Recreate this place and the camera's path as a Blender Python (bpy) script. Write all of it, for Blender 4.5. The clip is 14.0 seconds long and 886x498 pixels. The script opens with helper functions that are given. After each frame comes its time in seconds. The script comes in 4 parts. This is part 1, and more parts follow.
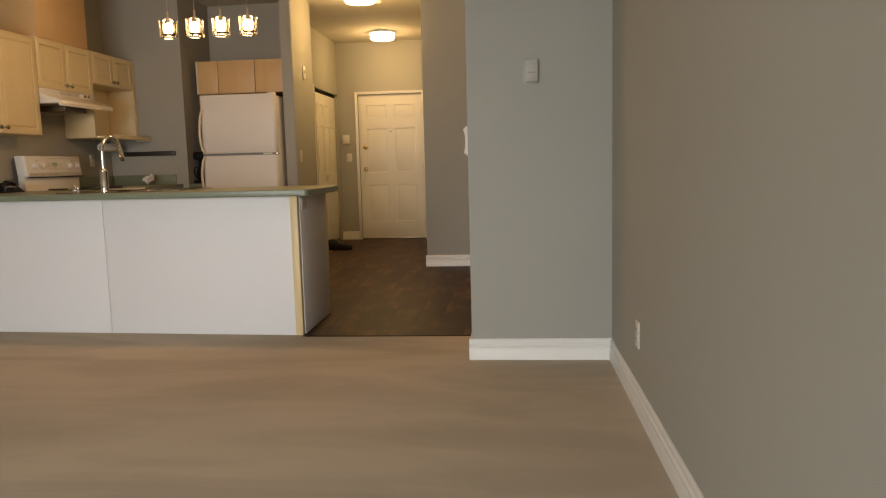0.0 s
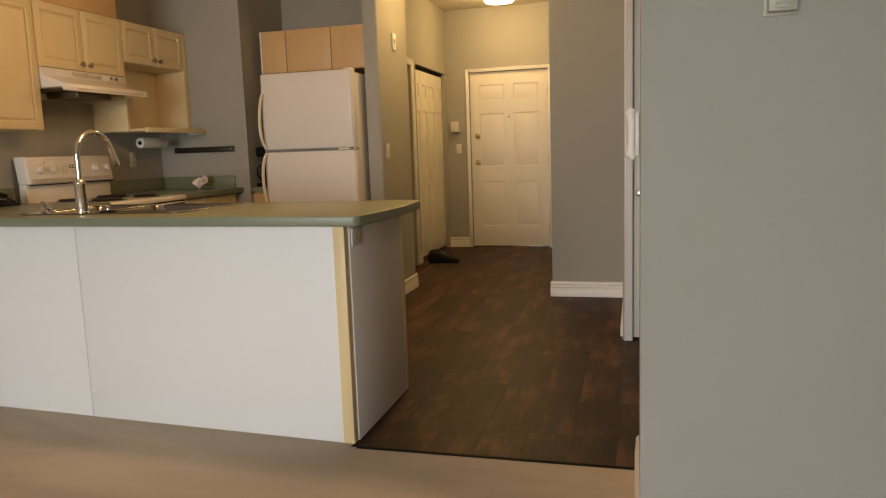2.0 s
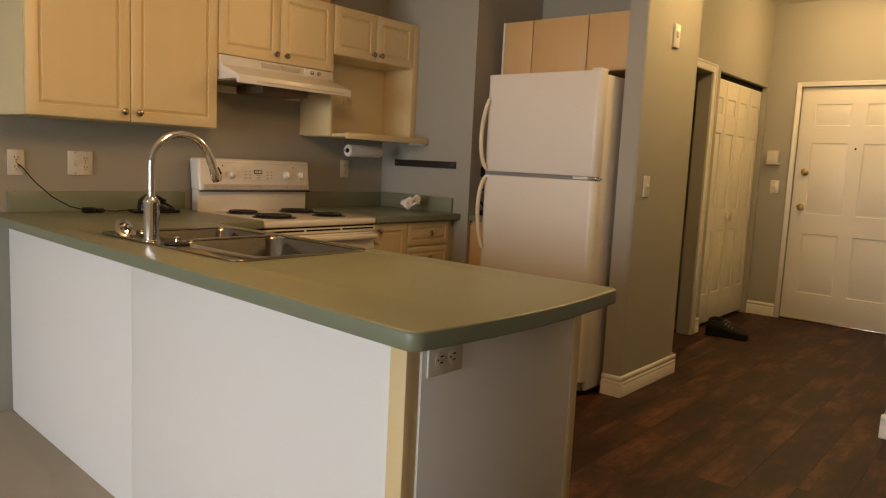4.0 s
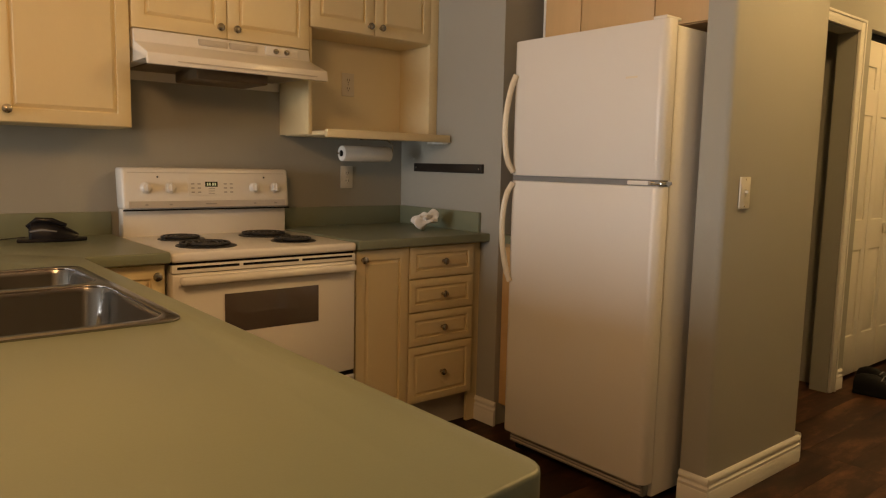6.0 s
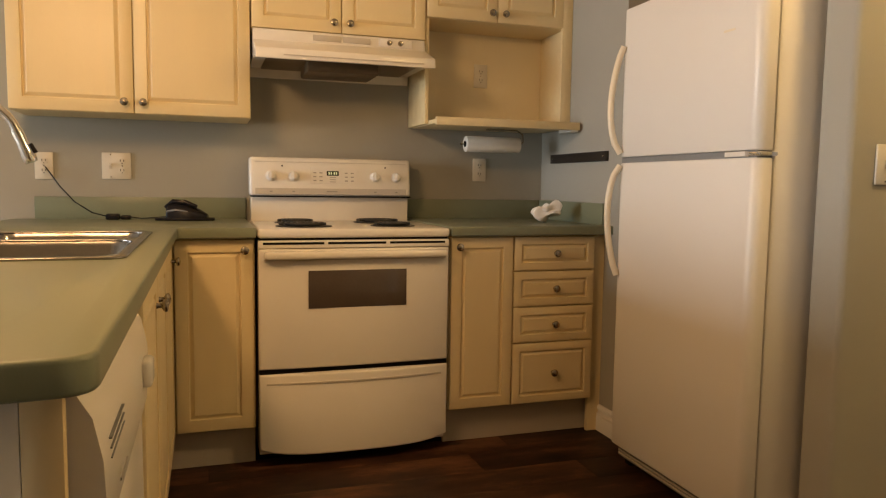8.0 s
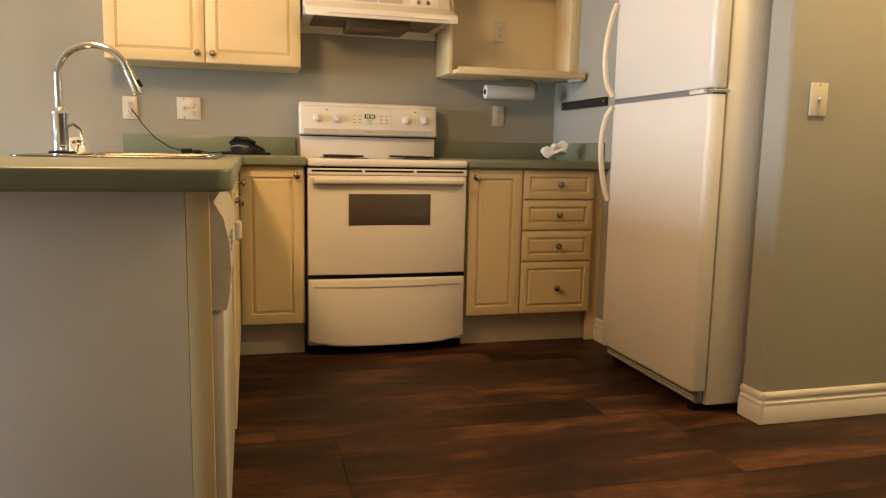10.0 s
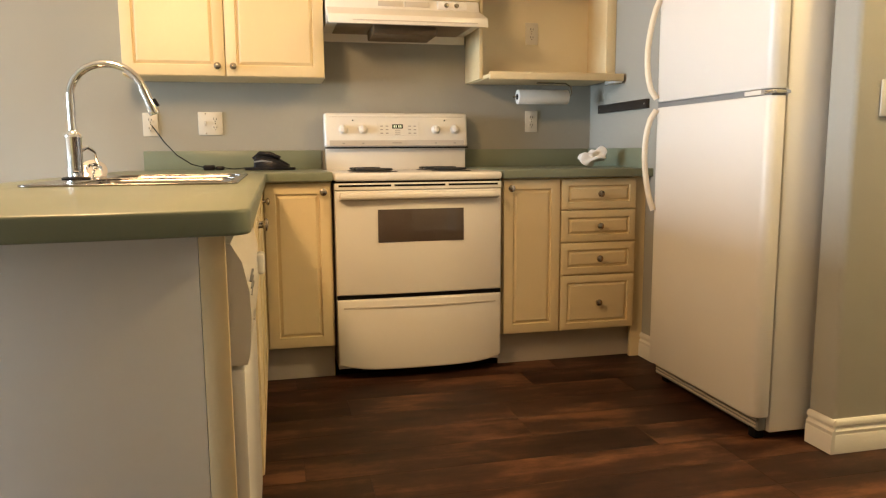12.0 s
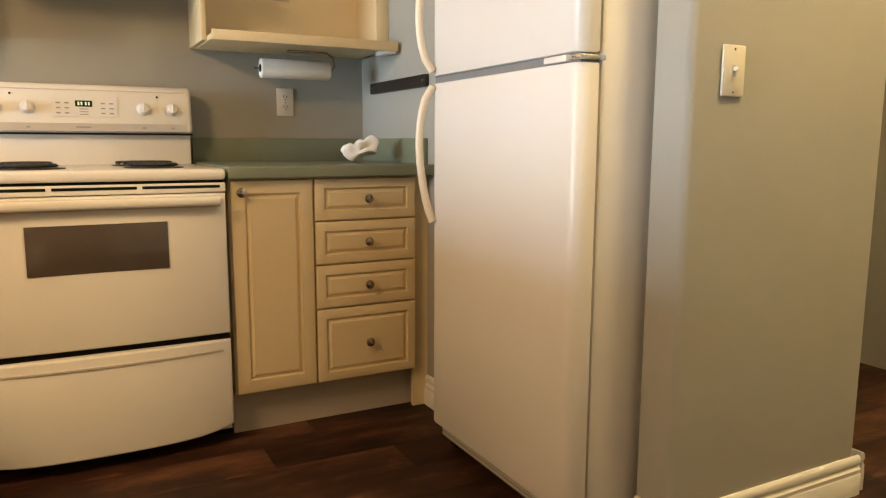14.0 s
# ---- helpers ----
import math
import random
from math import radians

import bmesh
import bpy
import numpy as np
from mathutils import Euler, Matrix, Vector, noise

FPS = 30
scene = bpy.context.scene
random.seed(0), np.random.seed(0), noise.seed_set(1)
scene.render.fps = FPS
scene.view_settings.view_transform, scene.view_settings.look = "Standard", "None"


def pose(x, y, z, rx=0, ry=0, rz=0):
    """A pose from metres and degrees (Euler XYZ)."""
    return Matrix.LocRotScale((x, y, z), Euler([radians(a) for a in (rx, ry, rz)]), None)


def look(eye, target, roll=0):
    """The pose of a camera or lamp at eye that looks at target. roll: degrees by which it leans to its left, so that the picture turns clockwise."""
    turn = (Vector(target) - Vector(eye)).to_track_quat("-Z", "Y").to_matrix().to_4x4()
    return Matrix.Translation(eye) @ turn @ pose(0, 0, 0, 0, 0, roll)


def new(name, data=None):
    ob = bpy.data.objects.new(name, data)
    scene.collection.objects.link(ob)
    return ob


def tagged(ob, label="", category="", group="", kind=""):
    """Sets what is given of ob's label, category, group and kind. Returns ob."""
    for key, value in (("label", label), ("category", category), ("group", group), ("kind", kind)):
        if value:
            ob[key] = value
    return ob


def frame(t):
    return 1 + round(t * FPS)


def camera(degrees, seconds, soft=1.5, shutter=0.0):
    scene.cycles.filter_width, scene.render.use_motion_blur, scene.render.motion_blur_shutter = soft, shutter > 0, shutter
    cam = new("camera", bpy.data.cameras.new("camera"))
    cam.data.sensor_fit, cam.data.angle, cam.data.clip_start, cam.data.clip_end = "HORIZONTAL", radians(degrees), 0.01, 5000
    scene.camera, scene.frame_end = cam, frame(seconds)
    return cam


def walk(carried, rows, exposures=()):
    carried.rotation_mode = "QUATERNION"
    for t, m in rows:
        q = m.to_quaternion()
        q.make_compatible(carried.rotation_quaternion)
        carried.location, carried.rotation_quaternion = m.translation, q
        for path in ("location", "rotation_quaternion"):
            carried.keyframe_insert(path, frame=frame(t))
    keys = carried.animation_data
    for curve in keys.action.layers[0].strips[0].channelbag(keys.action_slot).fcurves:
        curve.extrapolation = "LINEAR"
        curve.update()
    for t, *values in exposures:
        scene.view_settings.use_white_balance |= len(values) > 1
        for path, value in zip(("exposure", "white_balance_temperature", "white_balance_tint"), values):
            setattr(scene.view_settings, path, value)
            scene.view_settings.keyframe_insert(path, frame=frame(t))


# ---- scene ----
cam = camera(63.2, 14.0, 1.2)
PATH = [
    (0, (0.426, 0.035, 1.076), (0.24, 2.012, 0.839), -1.5),
    (0.5, (0.323, 0.499, 1.068), (0.295, 2.484, 0.827), 0.6),
    (1, (0.289, 0.973, 1.061), (0.083, 2.943, 0.781), -2.7),
    (1.5, (0.256, 1.416, 1.122), (-0.201, 3.345, 0.856), -1.4),
    (2, (0.2, 1.859, 1.167), (-0.319, 3.771, 0.898), -2.0),
    (2.5, (0.197, 2.297, 1.231), (-0.653, 4.093, 1.003), -1.2),
    (3, (0.131, 2.696, 1.254), (-0.785, 4.46, 1.033), -0.1),
    (3.5, (0.098, 3.084, 1.241), (-0.965, 4.762, 1.01), 0.6),
    (4, (0.072, 3.384, 1.258), (-1.202, 4.907, 1.02), 2.8),
    (4.2, (0.052, 3.452, 1.286), (-1.24, 4.957, 1.029), 3.7),
    (6.3, (-0.327, 4.83, 1.258), (-1.953, 5.973, 1.034), 0.8),
    (6.5, (-0.3, 4.943, 1.263), (-2.007, 5.957, 1.02), 1.1),
    (7, (-0.309, 5.154, 1.224), (-2.093, 6.032, 1.008), 0.3),
    (7.5, (-0.224, 5.289, 1.185), (-2.057, 6.066, 0.996), 1.8),
    (8, (-0.061, 5.308, 1.106), (-1.953, 5.931, 0.929), 0.8),
    (8.5, (0.153, 5.269, 1.043), (-1.735, 5.896, 0.84), 1.2),
    (9, (0.331, 5.262, 0.987), (-1.564, 5.869, 0.782), 1.1),
    (9.2, (0.402, 5.271, 0.973), (-1.5, 5.84, 0.734), 1.1),
    (11.3, (0.532, 5.15, 0.986), (-1.387, 5.644, 0.716), 1.2),
    (11.5, (0.482, 5.172, 0.989), (-1.438, 5.664, 0.721), 1.0),
    (12, (0.314, 5.244, 1.022), (-1.617, 5.69, 0.754), -0.4),
    (12.5, (0.074, 5.284, 1.039), (-1.855, 5.741, 0.779), -0.8),
    (13, (-0.156, 5.397, 1.046), (-1.985, 6.159, 0.779), -2.1),
    (13.5, (-0.31, 5.617, 1.029), (-2.095, 6.475, 0.753), -2.2),
    (14, (-0.452, 5.791, 1.015), (-2.206, 6.709, 0.724), 0.2),
]
walk(cam, [(t, look(eye, target, roll)) for t, eye, target, roll in PATH],
     ((0.0, 0.27, 6550, 12), (1.0, 0.44, 6550, 12), (2.2, 0.42, 6550, 12), (4.2, 0.45, 6500, 12), (6.4, 0.66, 6450, 12), (7.5, 1.02, 6250, 11), (9.0, 1.27, 6100, 10), (11.4, 1.88, 5350, 5), (14.0, 1.82, 5350, 5)))

# ---- world and light ----
world = bpy.data.worlds.new("sky")
scene.world = world
world.use_nodes = True
wn = world.node_tree
sky = wn.nodes.new("ShaderNodeTexSky")
sky.sky_type = "NISHITA"
sky.sun_disc = False
sky.sun_elevation, sky.sun_rotation = radians(35), radians(0)
wn.nodes["Background"].inputs["Strength"].default_value = 0.12
wn.links.new(sky.outputs[0], wn.nodes["Background"].inputs[0])
sun = new("sun", bpy.data.lights.new("sun", "SUN"))
sun.data.energy, sun.data.angle, sun.data.color = 0.8, radians(12), (1.0, 0.96, 0.9)
sun.matrix_world = look((0, 20, 14), (0, 0, 0))


def area_light(name, m, w, h, watts, colour):
    ob = new(name, bpy.data.lights.new(name, "AREA"))
    ob.data.shape, ob.data.size, ob.data.size_y = "RECTANGLE", w, h
    ob.data.energy, ob.data.color = watts, colour
    ob.matrix_world = m
    return ob


def bulb_light(name, at, watts, colour, radius=0.03):
    ob = new(name, bpy.data.lights.new(name, "POINT"))
    ob.data.energy, ob.data.color, ob.data.shadow_soft_size = watts, colour, radius
    ob.location = at
    return ob


DAY = (0.95, 0.975, 0.96)
WARM = (1.0, 0.53, 0.20)
HALLWARM = (1.0, 0.61, 0.22)
# sky's light in the patio window behind the walk
daylight = area_light("window_daylight", look((-1.15, -2.93, 1.35), (-1.15, 2, -0.9)), 3.3, 2.1, 88, DAY)
daylight.data.spread = radians(118)
for px in (-1.777, -1.597, -1.421, -1.240):
    bulb_light("pendant_bulb_light", (px, 4.70, 2.0), 6.2, WARM, 0.11)
bulb_light("hall_lamp_light", (-1.20, 9.62, 2.62), 21, HALLWARM, 0.13)
bulb_light("hall_lamp_light", (-1.04, 7.42, 2.62), 29, HALLWARM, 0.13)


# ---- materials ----
def material(name, colour, rough=0.5, metal=0.0, tint=0.06, scale=6.0, fine=0.0, fine_scale=120.0, spread=0.0, stretch=(1, 1, 1), coat=0.0, spec=0.5, rough_var=0.0):
    """A surface with colour variation at two scales and fine relief."""
    mat = bpy.data.materials.new(name)
    mat.use_nodes = True
    nt = mat.node_tree
    b = nt.nodes["Principled BSDF"]
    b.inputs["Roughness"].default_value, b.inputs["Metallic"].default_value = rough, metal
    b.inputs["Coat Weight"].default_value, b.inputs["Specular IOR Level"].default_value = coat, spec
    geo = nt.nodes.new("ShaderNodeTexCoord")
    mp = nt.nodes.new("ShaderNodeMapping")
    mp.inputs["Scale"].default_value = stretch
    nt.links.new(geo.outputs["Object"], mp.inputs[0])
    big, small = nt.nodes.new("ShaderNodeTexNoise"), nt.nodes.new("ShaderNodeTexNoise")
    big.inputs["Scale"].default_value, big.inputs["Detail"].default_value = scale, 4
    small.inputs["Scale"].default_value, small.inputs["Detail"].default_value = fine_scale, 3
    nt.links.new(mp.outputs[0], big.inputs["Vector"])
    nt.links.new(mp.outputs[0], small.inputs["Vector"])
    mix = nt.nodes.new("ShaderNodeMix")
    mix.data_type = "RGBA"
    mix.inputs["A"].default_value = (*[c * (1 - tint) for c in colour], 1)
    mix.inputs["B"].default_value = (*[min(1, c * (1 + tint)) for c in colour], 1)
    add = nt.nodes.new("ShaderNodeMath")
    add.operation = "MULTIPLY_ADD"
    nt.links.new(small.outputs[0], add.inputs[0])
    add.inputs[1].default_value = 0.35
    half = nt.nodes.new("ShaderNodeMath")
    half.operation = "MULTIPLY"
    half.inputs[1].default_value = 0.65
    nt.links.new(big.outputs[0], half.inputs[0])
    nt.links.new(half.outputs[0], add.inputs[2])
    nt.links.new(add.outputs[0], mix.inputs["Factor"])
    out = mix.outputs["Result"]
    if spread:
        info, hsv, rng = nt.nodes.new("ShaderNodeObjectInfo"), nt.nodes.new("ShaderNodeHueSaturation"), nt.nodes.new("ShaderNodeMapRange")
        rng.inputs["To Min"].default_value, rng.inputs["To Max"].default_value = 1 - spread, 1 + spread
        nt.links.new(info.outputs["Random"], rng.inputs[0])
        nt.links.new(rng.outputs[0], hsv.inputs["Value"])
        nt.links.new(out, hsv.inputs["Color"])
        out = hsv.outputs[0]
    nt.links.new(out, b.inputs["Base Color"])
    if fine:
        bump = nt.nodes.new("ShaderNodeBump")
        bump.inputs["Strength"].default_value, bump.inputs["Distance"].default_value = fine, 0.002
        nt.links.new(small.outputs[0], bump.inputs["Height"])
        nt.links.new(bump.outputs[0], b.inputs["Normal"])
    if rough_var:
        rr = nt.nodes.new("ShaderNodeMapRange")
        rr.inputs["To Min"].default_value, rr.inputs["To Max"].default_value = rough - rough_var, rough + rough_var
        nt.links.new(big.outputs[0], rr.inputs[0])
        nt.links.new(rr.outputs[0], b.inputs["Roughness"])
    return mat


def plank_material():
    """Dark brown wood-look vinyl: long grain, rusty blotches, a tone of its own for each plank."""
    mat = bpy.data.materials.new("dark_vinyl_plank")
    mat.use_nodes = True
    nt = mat.node_tree
    b = nt.nodes["Principled BSDF"]
    tc, info = nt.nodes.new("ShaderNodeTexCoord"), nt.nodes.new("ShaderNodeObjectInfo")
    shift = nt.nodes.new("ShaderNodeVectorMath")
    shift.operation = "MULTIPLY_ADD"
    shift.inputs[1].default_value = (40, 40, 40)
    nt.links.new(info.outputs["Random"], shift.inputs[0])
    nt.links.new(tc.outputs["Object"], shift.inputs[2])
    m1, m2 = nt.nodes.new("ShaderNodeMapping"), nt.nodes.new("ShaderNodeMapping")
    m1.inputs["Scale"].default_value, m2.inputs["Scale"].default_value = (30, 2.2, 1), (5.5, 2.0, 1)
    grain, blotch = nt.nodes.new("ShaderNodeTexNoise"), nt.nodes.new("ShaderNodeTexNoise")
    grain.inputs["Scale"].default_value, grain.inputs["Detail"].default_value = 1.0, 5
    blotch.inputs["Scale"].default_value, blotch.inputs["Detail"].default_value, blotch.inputs["Roughness"].default_value = 1.0, 7, 0.70
    for m, n in ((m1, grain), (m2, blotch)):
        nt.links.new(shift.outputs[0], m.inputs[0])
        nt.links.new(m.outputs[0], n.inputs["Vector"])
    ramp = nt.nodes.new("ShaderNodeValToRGB")
    e = ramp.color_ramp.elements
    e[0].position, e[0].color = 0.36, (0.011, 0.0046, 0.0026, 1)
    e[1].position, e[1].color = 0.67, (0.135, 0.058, 0.026, 1)
    mid = e.new(0.53)
    mid.color = (0.040, 0.0165, 0.0078, 1)
    mixv = nt.nodes.new("ShaderNodeMath")
    mixv.operation = "MULTIPLY_ADD"
    mixv.inputs[1].default_value = 0.20
    sc = nt.nodes.new("ShaderNodeMath")
    sc.operation = "MULTIPLY"
    sc.inputs[1].default_value = 0.84
    nt.links.new(blotch.outputs[0], sc.inputs[0])
    nt.links.new(grain.outputs[0], mixv.inputs[0])
    nt.links.new(sc.outputs[0], mixv.inputs[2])
    nt.links.new(mixv.outputs[0], ramp.inputs[0])
    hsv, rng = nt.nodes.new("ShaderNodeHueSaturation"), nt.nodes.new("ShaderNodeMapRange")
    rng.inputs["To Min"].default_value, rng.inputs["To Max"].default_value = 0.8, 1.2
    nt.links.new(info.outputs["Random"], rng.inputs[0])
    nt.links.new(rng.outputs[0], hsv.inputs["Value"])
    nt.links.new(ramp.outputs[0], hsv.inputs["Color"])
    nt.links.new(hsv.outputs[0], b.inputs["Base Color"])
    b.inputs["Roughness"].default_value = 0.50
    b.inputs["Specular IOR Level"].default_value = 0.22
    bump = nt.nodes.new("ShaderNodeBump")
    bump.inputs["Strength"].default_value, bump.inputs["Distance"].default_value = 0.25, 0.001
    nt.links.new(grain.outputs[0], bump.inputs["Height"])
    nt.links.new(bump.outputs[0], b.inputs["Normal"])
    return mat


def carpet_material():
    """Beige cut-pile carpet with the broad sweeps that a vacuum cleaner leaves in the pile."""
    mat = material("beige_carpet", (0.53, 0.448, 0.342), 0.95, tint=0.30, scale=500, fine=0.9, fine_scale=900, spec=0.1)
    nt = mat.node_tree
    b = nt.nodes["Principled BSDF"]
    base = b.inputs["Base Color"].links[0].from_socket
    tc, mp = nt.nodes.new("ShaderNodeTexCoord"), nt.nodes.new("ShaderNodeMapping")
    mp.inputs["Scale"].default_value, mp.inputs["Rotation"].default_value = (0.5, 1.9, 1), (0, 0, radians(74))
    sweep = nt.nodes.new("ShaderNodeTexNoise")
    sweep.inputs["Scale"].default_value, sweep.inputs["Detail"].default_value, sweep.inputs["Distortion"].default_value = 1.3, 5, 0.7
    rng = nt.nodes.new("ShaderNodeMapRange")
    rng.inputs["From Min"].default_value, rng.inputs["From Max"].default_value = 0.40, 0.58
    rng.inputs["To Min"].default_value, rng.inputs["To Max"].default_value = 0.88, 1.06
    hsv = nt.nodes.new("ShaderNodeHueSaturation")
    nt.links.new(tc.outputs["Object"], mp.inputs[0])
    nt.links.new(mp.outputs[0], sweep.inputs["Vector"])
    nt.links.new(sweep.outputs[0], rng.inputs[0])
    nt.links.new(rng.outputs[0], hsv.inputs["Value"])
    nt.links.new(base, hsv.inputs["Color"])
    nt.links.new(hsv.outputs[0], b.inputs["Base Color"])
    return mat


def glow_material(name, colour, strength):
    mat = bpy.data.materials.new(name)
    mat.use_nodes = True
    b = mat.node_tree.nodes["Principled BSDF"]
    b.inputs["Base Color"].default_value = (0.8, 0.8, 0.78, 1)
    b.inputs["Emission Color"].default_value, b.inputs["Emission Strength"].default_value = (*colour, 1), strength
    return mat


def glass_material(name, rough=0.0, colour=(1, 1, 1)):
    mat = bpy.data.materials.new(name)
    mat.use_nodes = True
    b = mat.node_tree.nodes["Principled BSDF"]
    b.inputs["Base Color"].default_value = (*colour, 1)
    b.inputs["Transmission Weight"].default_value, b.inputs["Roughness"].default_value, b.inputs["IOR"].default_value = 1.0, rough, 1.45
    return mat


WALL = material("greige_wall_paint", (0.358, 0.350, 0.304), 0.75, tint=0.03, scale=1.5, fine=0.25, fine_scale=260, spec=0.3)
CEIL = material("cream_ceiling_paint", (0.56, 0.53, 0.46), 0.9, tint=0.03, scale=2, fine=0.5, fine_scale=180)
TRIM = material("white_trim_paint", (0.74, 0.72, 0.67), 0.4, tint=0.03, scale=4, fine=0.05)
DOORPAINT = material("cream_door_paint", (0.72, 0.69, 0.60), 0.45, tint=0.03, scale=3, fine=0.06, fine_scale=200)
PANELWHITE = material("white_peninsula_panel", (0.80, 0.785, 0.775), 0.55, tint=0.03, scale=1.2, fine=0.08, fine_scale=90)
EDGEWOOD = material("yellow_edge_strip", (0.72, 0.56, 0.30), 0.45, tint=0.06, scale=8)
MAPLE = material("pale_maple_veneer", (0.63, 0.42, 0.20), 0.42, tint=0.10, scale=2.2, fine=0.05, fine_scale=26, stretch=(9, 9, 0.8), spec=0.4)
CREAM = material("cream_thermofoil", (0.72, 0.60, 0.35), 0.38, tint=0.05, scale=2.5, fine=0.03, fine_scale=60, stretch=(5, 5, 0.8))
CREAMIN = material("cream_cabinet_interior", (0.78, 0.70, 0.50), 0.5, tint=0.03, scale=3)
TOEKICK = material("grey_toe_kick", (0.46, 0.41, 0.34), 0.6, tint=0.06, scale=5)
COUNTER = material("sage_green_laminate", (0.20, 0.222, 0.150), 0.33, tint=0.10, scale=3, fine=0.05, fine_scale=300, rough_var=0.05)
APPL = material("white_appliance_enamel", (0.75, 0.72, 0.66), 0.24, tint=0.02, scale=2, fine=0.05, fine_scale=220, rough_var=0.04)
FRIDGE = material("white_textured_fridge_enamel", (0.73, 0.705, 0.655), 0.33, tint=0.025, scale=2, fine=0.18, fine_scale=420)
APPLGREY = material("grey_appliance_strip", (0.50, 0.46, 0.40), 0.35, tint=0.03)
GASKET = material("grey_rubber_gasket", (0.20, 0.20, 0.20), 0.6, tint=0.08)
# near-black stands in for deep shade in gaps and slots; plain black elsewhere
DARK = material("black_gap", (0.008, 0.008, 0.008), 0.8, tint=0.1, spec=0.1)
BLACK = material("black_plastic", (0.009, 0.009, 0.012), 0.27, tint=0.15, spec=0.25)
COIL = material("black_coil_enamel", (0.018, 0.017, 0.016), 0.45, tint=0.2, scale=30)
CHROME = material("polished_chrome", (0.86, 0.86, 0.88), 0.07, 1.0, tint=0.02)
STEEL = material("brushed_stainless", (0.36, 0.34, 0.325), 0.16, 1.0, tint=0.08, scale=3, fine=0.06, fine_scale=40, stretch=(1, 30, 1))
KNOB = material("antique_nickel", (0.40, 0.36, 0.30), 0.24, 1.0, tint=0.15, scale=60)
BRASS = material("worn_brass", (0.50, 0.34, 0.14), 0.28, 1.0, tint=0.15, scale=40)
STATBEIGE = material("aged_beige_plastic", (0.40, 0.385, 0.32), 0.45, tint=0.04, scale=8)
PLATE = material("ivory_switch_plate", (0.64, 0.61, 0.53), 0.35, tint=0.02)
PAPER = material("white_paper_towel", (0.80, 0.77, 0.72), 0.95, tint=0.04, scale=20, fine=0.6, fine_scale=160)
SILICONE = material("white_crumpled_tissue", (0.85, 0.83, 0.80), 0.8, tint=0.03, scale=20)
RACK = material("dark_bronze_bar", (0.05, 0.042, 0.036), 0.4, 0.6, tint=0.1)
OVENGLASS = material("smoked_oven_glass", (0.085, 0.066, 0.054), 0.08, 0.0, tint=0.15, scale=9, spec=0.8)
LCD = glow_material("green_clock_display", (0.18, 0.35, 0.05), 0.25)
LCDDARK = material("dark_display", (0.02, 0.025, 0.015), 0.15)
SHOE = material("black_shoe_leather", (0.006, 0.006, 0.007), 0.6, tint=0.3, scale=40, fine=0.3, spec=0.2)
SOLE = material("black_rubber_sole", (0.009, 0.009, 0.009), 0.8, tint=0.2, spec=0.15)
GREYPRINT = material("grey_printing", (0.30, 0.28, 0.25), 0.5)
GREASE = material("greasy_brown_filter", (0.16, 0.11, 0.06), 0.4, 0.5, tint=0.25, scale=40)
HANDLE = material("ivory_fridge_handle", (0.74, 0.66, 0.50), 0.35, tint=0.03)
SHADE = glow_material("lit_opal_shade", (1.0, 0.80, 0.45), 5.0)
BULB = glow_material("lit_bulb", (1.0, 0.72, 0.36), 9.0)
CRYSTAL = glass_material("clear_crystal", 0.02)
WINGLASS = glass_material("window_glass")
PLANK = plank_material()
CARPET = carpet_material()


# ---- mesh helpers ----
def box(bm, x0, x1, y0, y1, z0, z1, bevel=0.0, seg=2):
    g = bmesh.ops.create_cube(bm, size=1, matrix=Matrix.Translation(((x0 + x1) / 2, (y0 + y1) / 2, (z0 + z1) / 2)) @ Matrix.Diagonal((x1 - x0, y1 - y0, z1 - z0, 1)))
    if bevel:
        edges = list({e for v in g["verts"] for e in v.link_edges})
        bmesh.ops.bevel(bm, geom=edges, offset=bevel, segments=seg, affect="EDGES", profile=0.5)
    return bm


def boxed(*a, **k):
    return box(bmesh.new(), *a, **k)


def cone(bm, m, r1, r2, depth, seg=24):
    bmesh.ops.create_cone(bm, cap_ends=True, segments=seg, radius1=r1, radius2=r2, depth=depth, matrix=m)
    return bm


def lathe(bm, m, profile, seg=24):
    """A turned shape round the local z axis from (radius, height) pairs."""
    rings = [[bm.verts.new(m @ Vector((r * math.cos(2 * math.pi * i / seg), r * math.sin(2 * math.pi * i / seg), z))) for i in range(seg)] for r, z in profile]
    for a, b in zip(rings, rings[1:]):
        for i in range(seg):
            bm.faces.new((a[i], a[(i + 1) % seg], b[(i + 1) % seg], b[i]))
    bm.faces.new(list(reversed(rings[0])))
    bm.faces.new(rings[-1])
    return bm


def tube(bm, pts, radius, seg=12, flat=1.0):
    """A round bar swept along points."""
    pts = [Vector(p) for p in pts]
    rad = radius if isinstance(radius, (list, tuple)) else [radius] * len(pts)
    rings, side = [], None
    for i, p in enumerate(pts):
        d = (pts[min(i + 1, len(pts) - 1)] - pts[max(i - 1, 0)]).normalized()
        if side is None:
            side = d.cross(Vector((0, 0, 1)) if abs(d.z) < 0.9 else Vector((1, 0, 0))).normalized()
        side = (side - d * side.dot(d)).normalized()
        up = d.cross(side)
        rings.append([bm.verts.new(p + rad[i] * (math.cos(2 * math.pi * k / seg) * side + flat * math.sin(2 * math.pi * k / seg) * up)) for k in range(seg)])
    for a, b in zip(rings, rings[1:]):
        for k in range(seg):
            bm.faces.new((a[k], a[(k + 1) % seg], b[(k + 1) % seg], b[k]))
    bm.faces.new(list(reversed(rings[0])))
    bm.faces.new(rings[-1])
    return bm


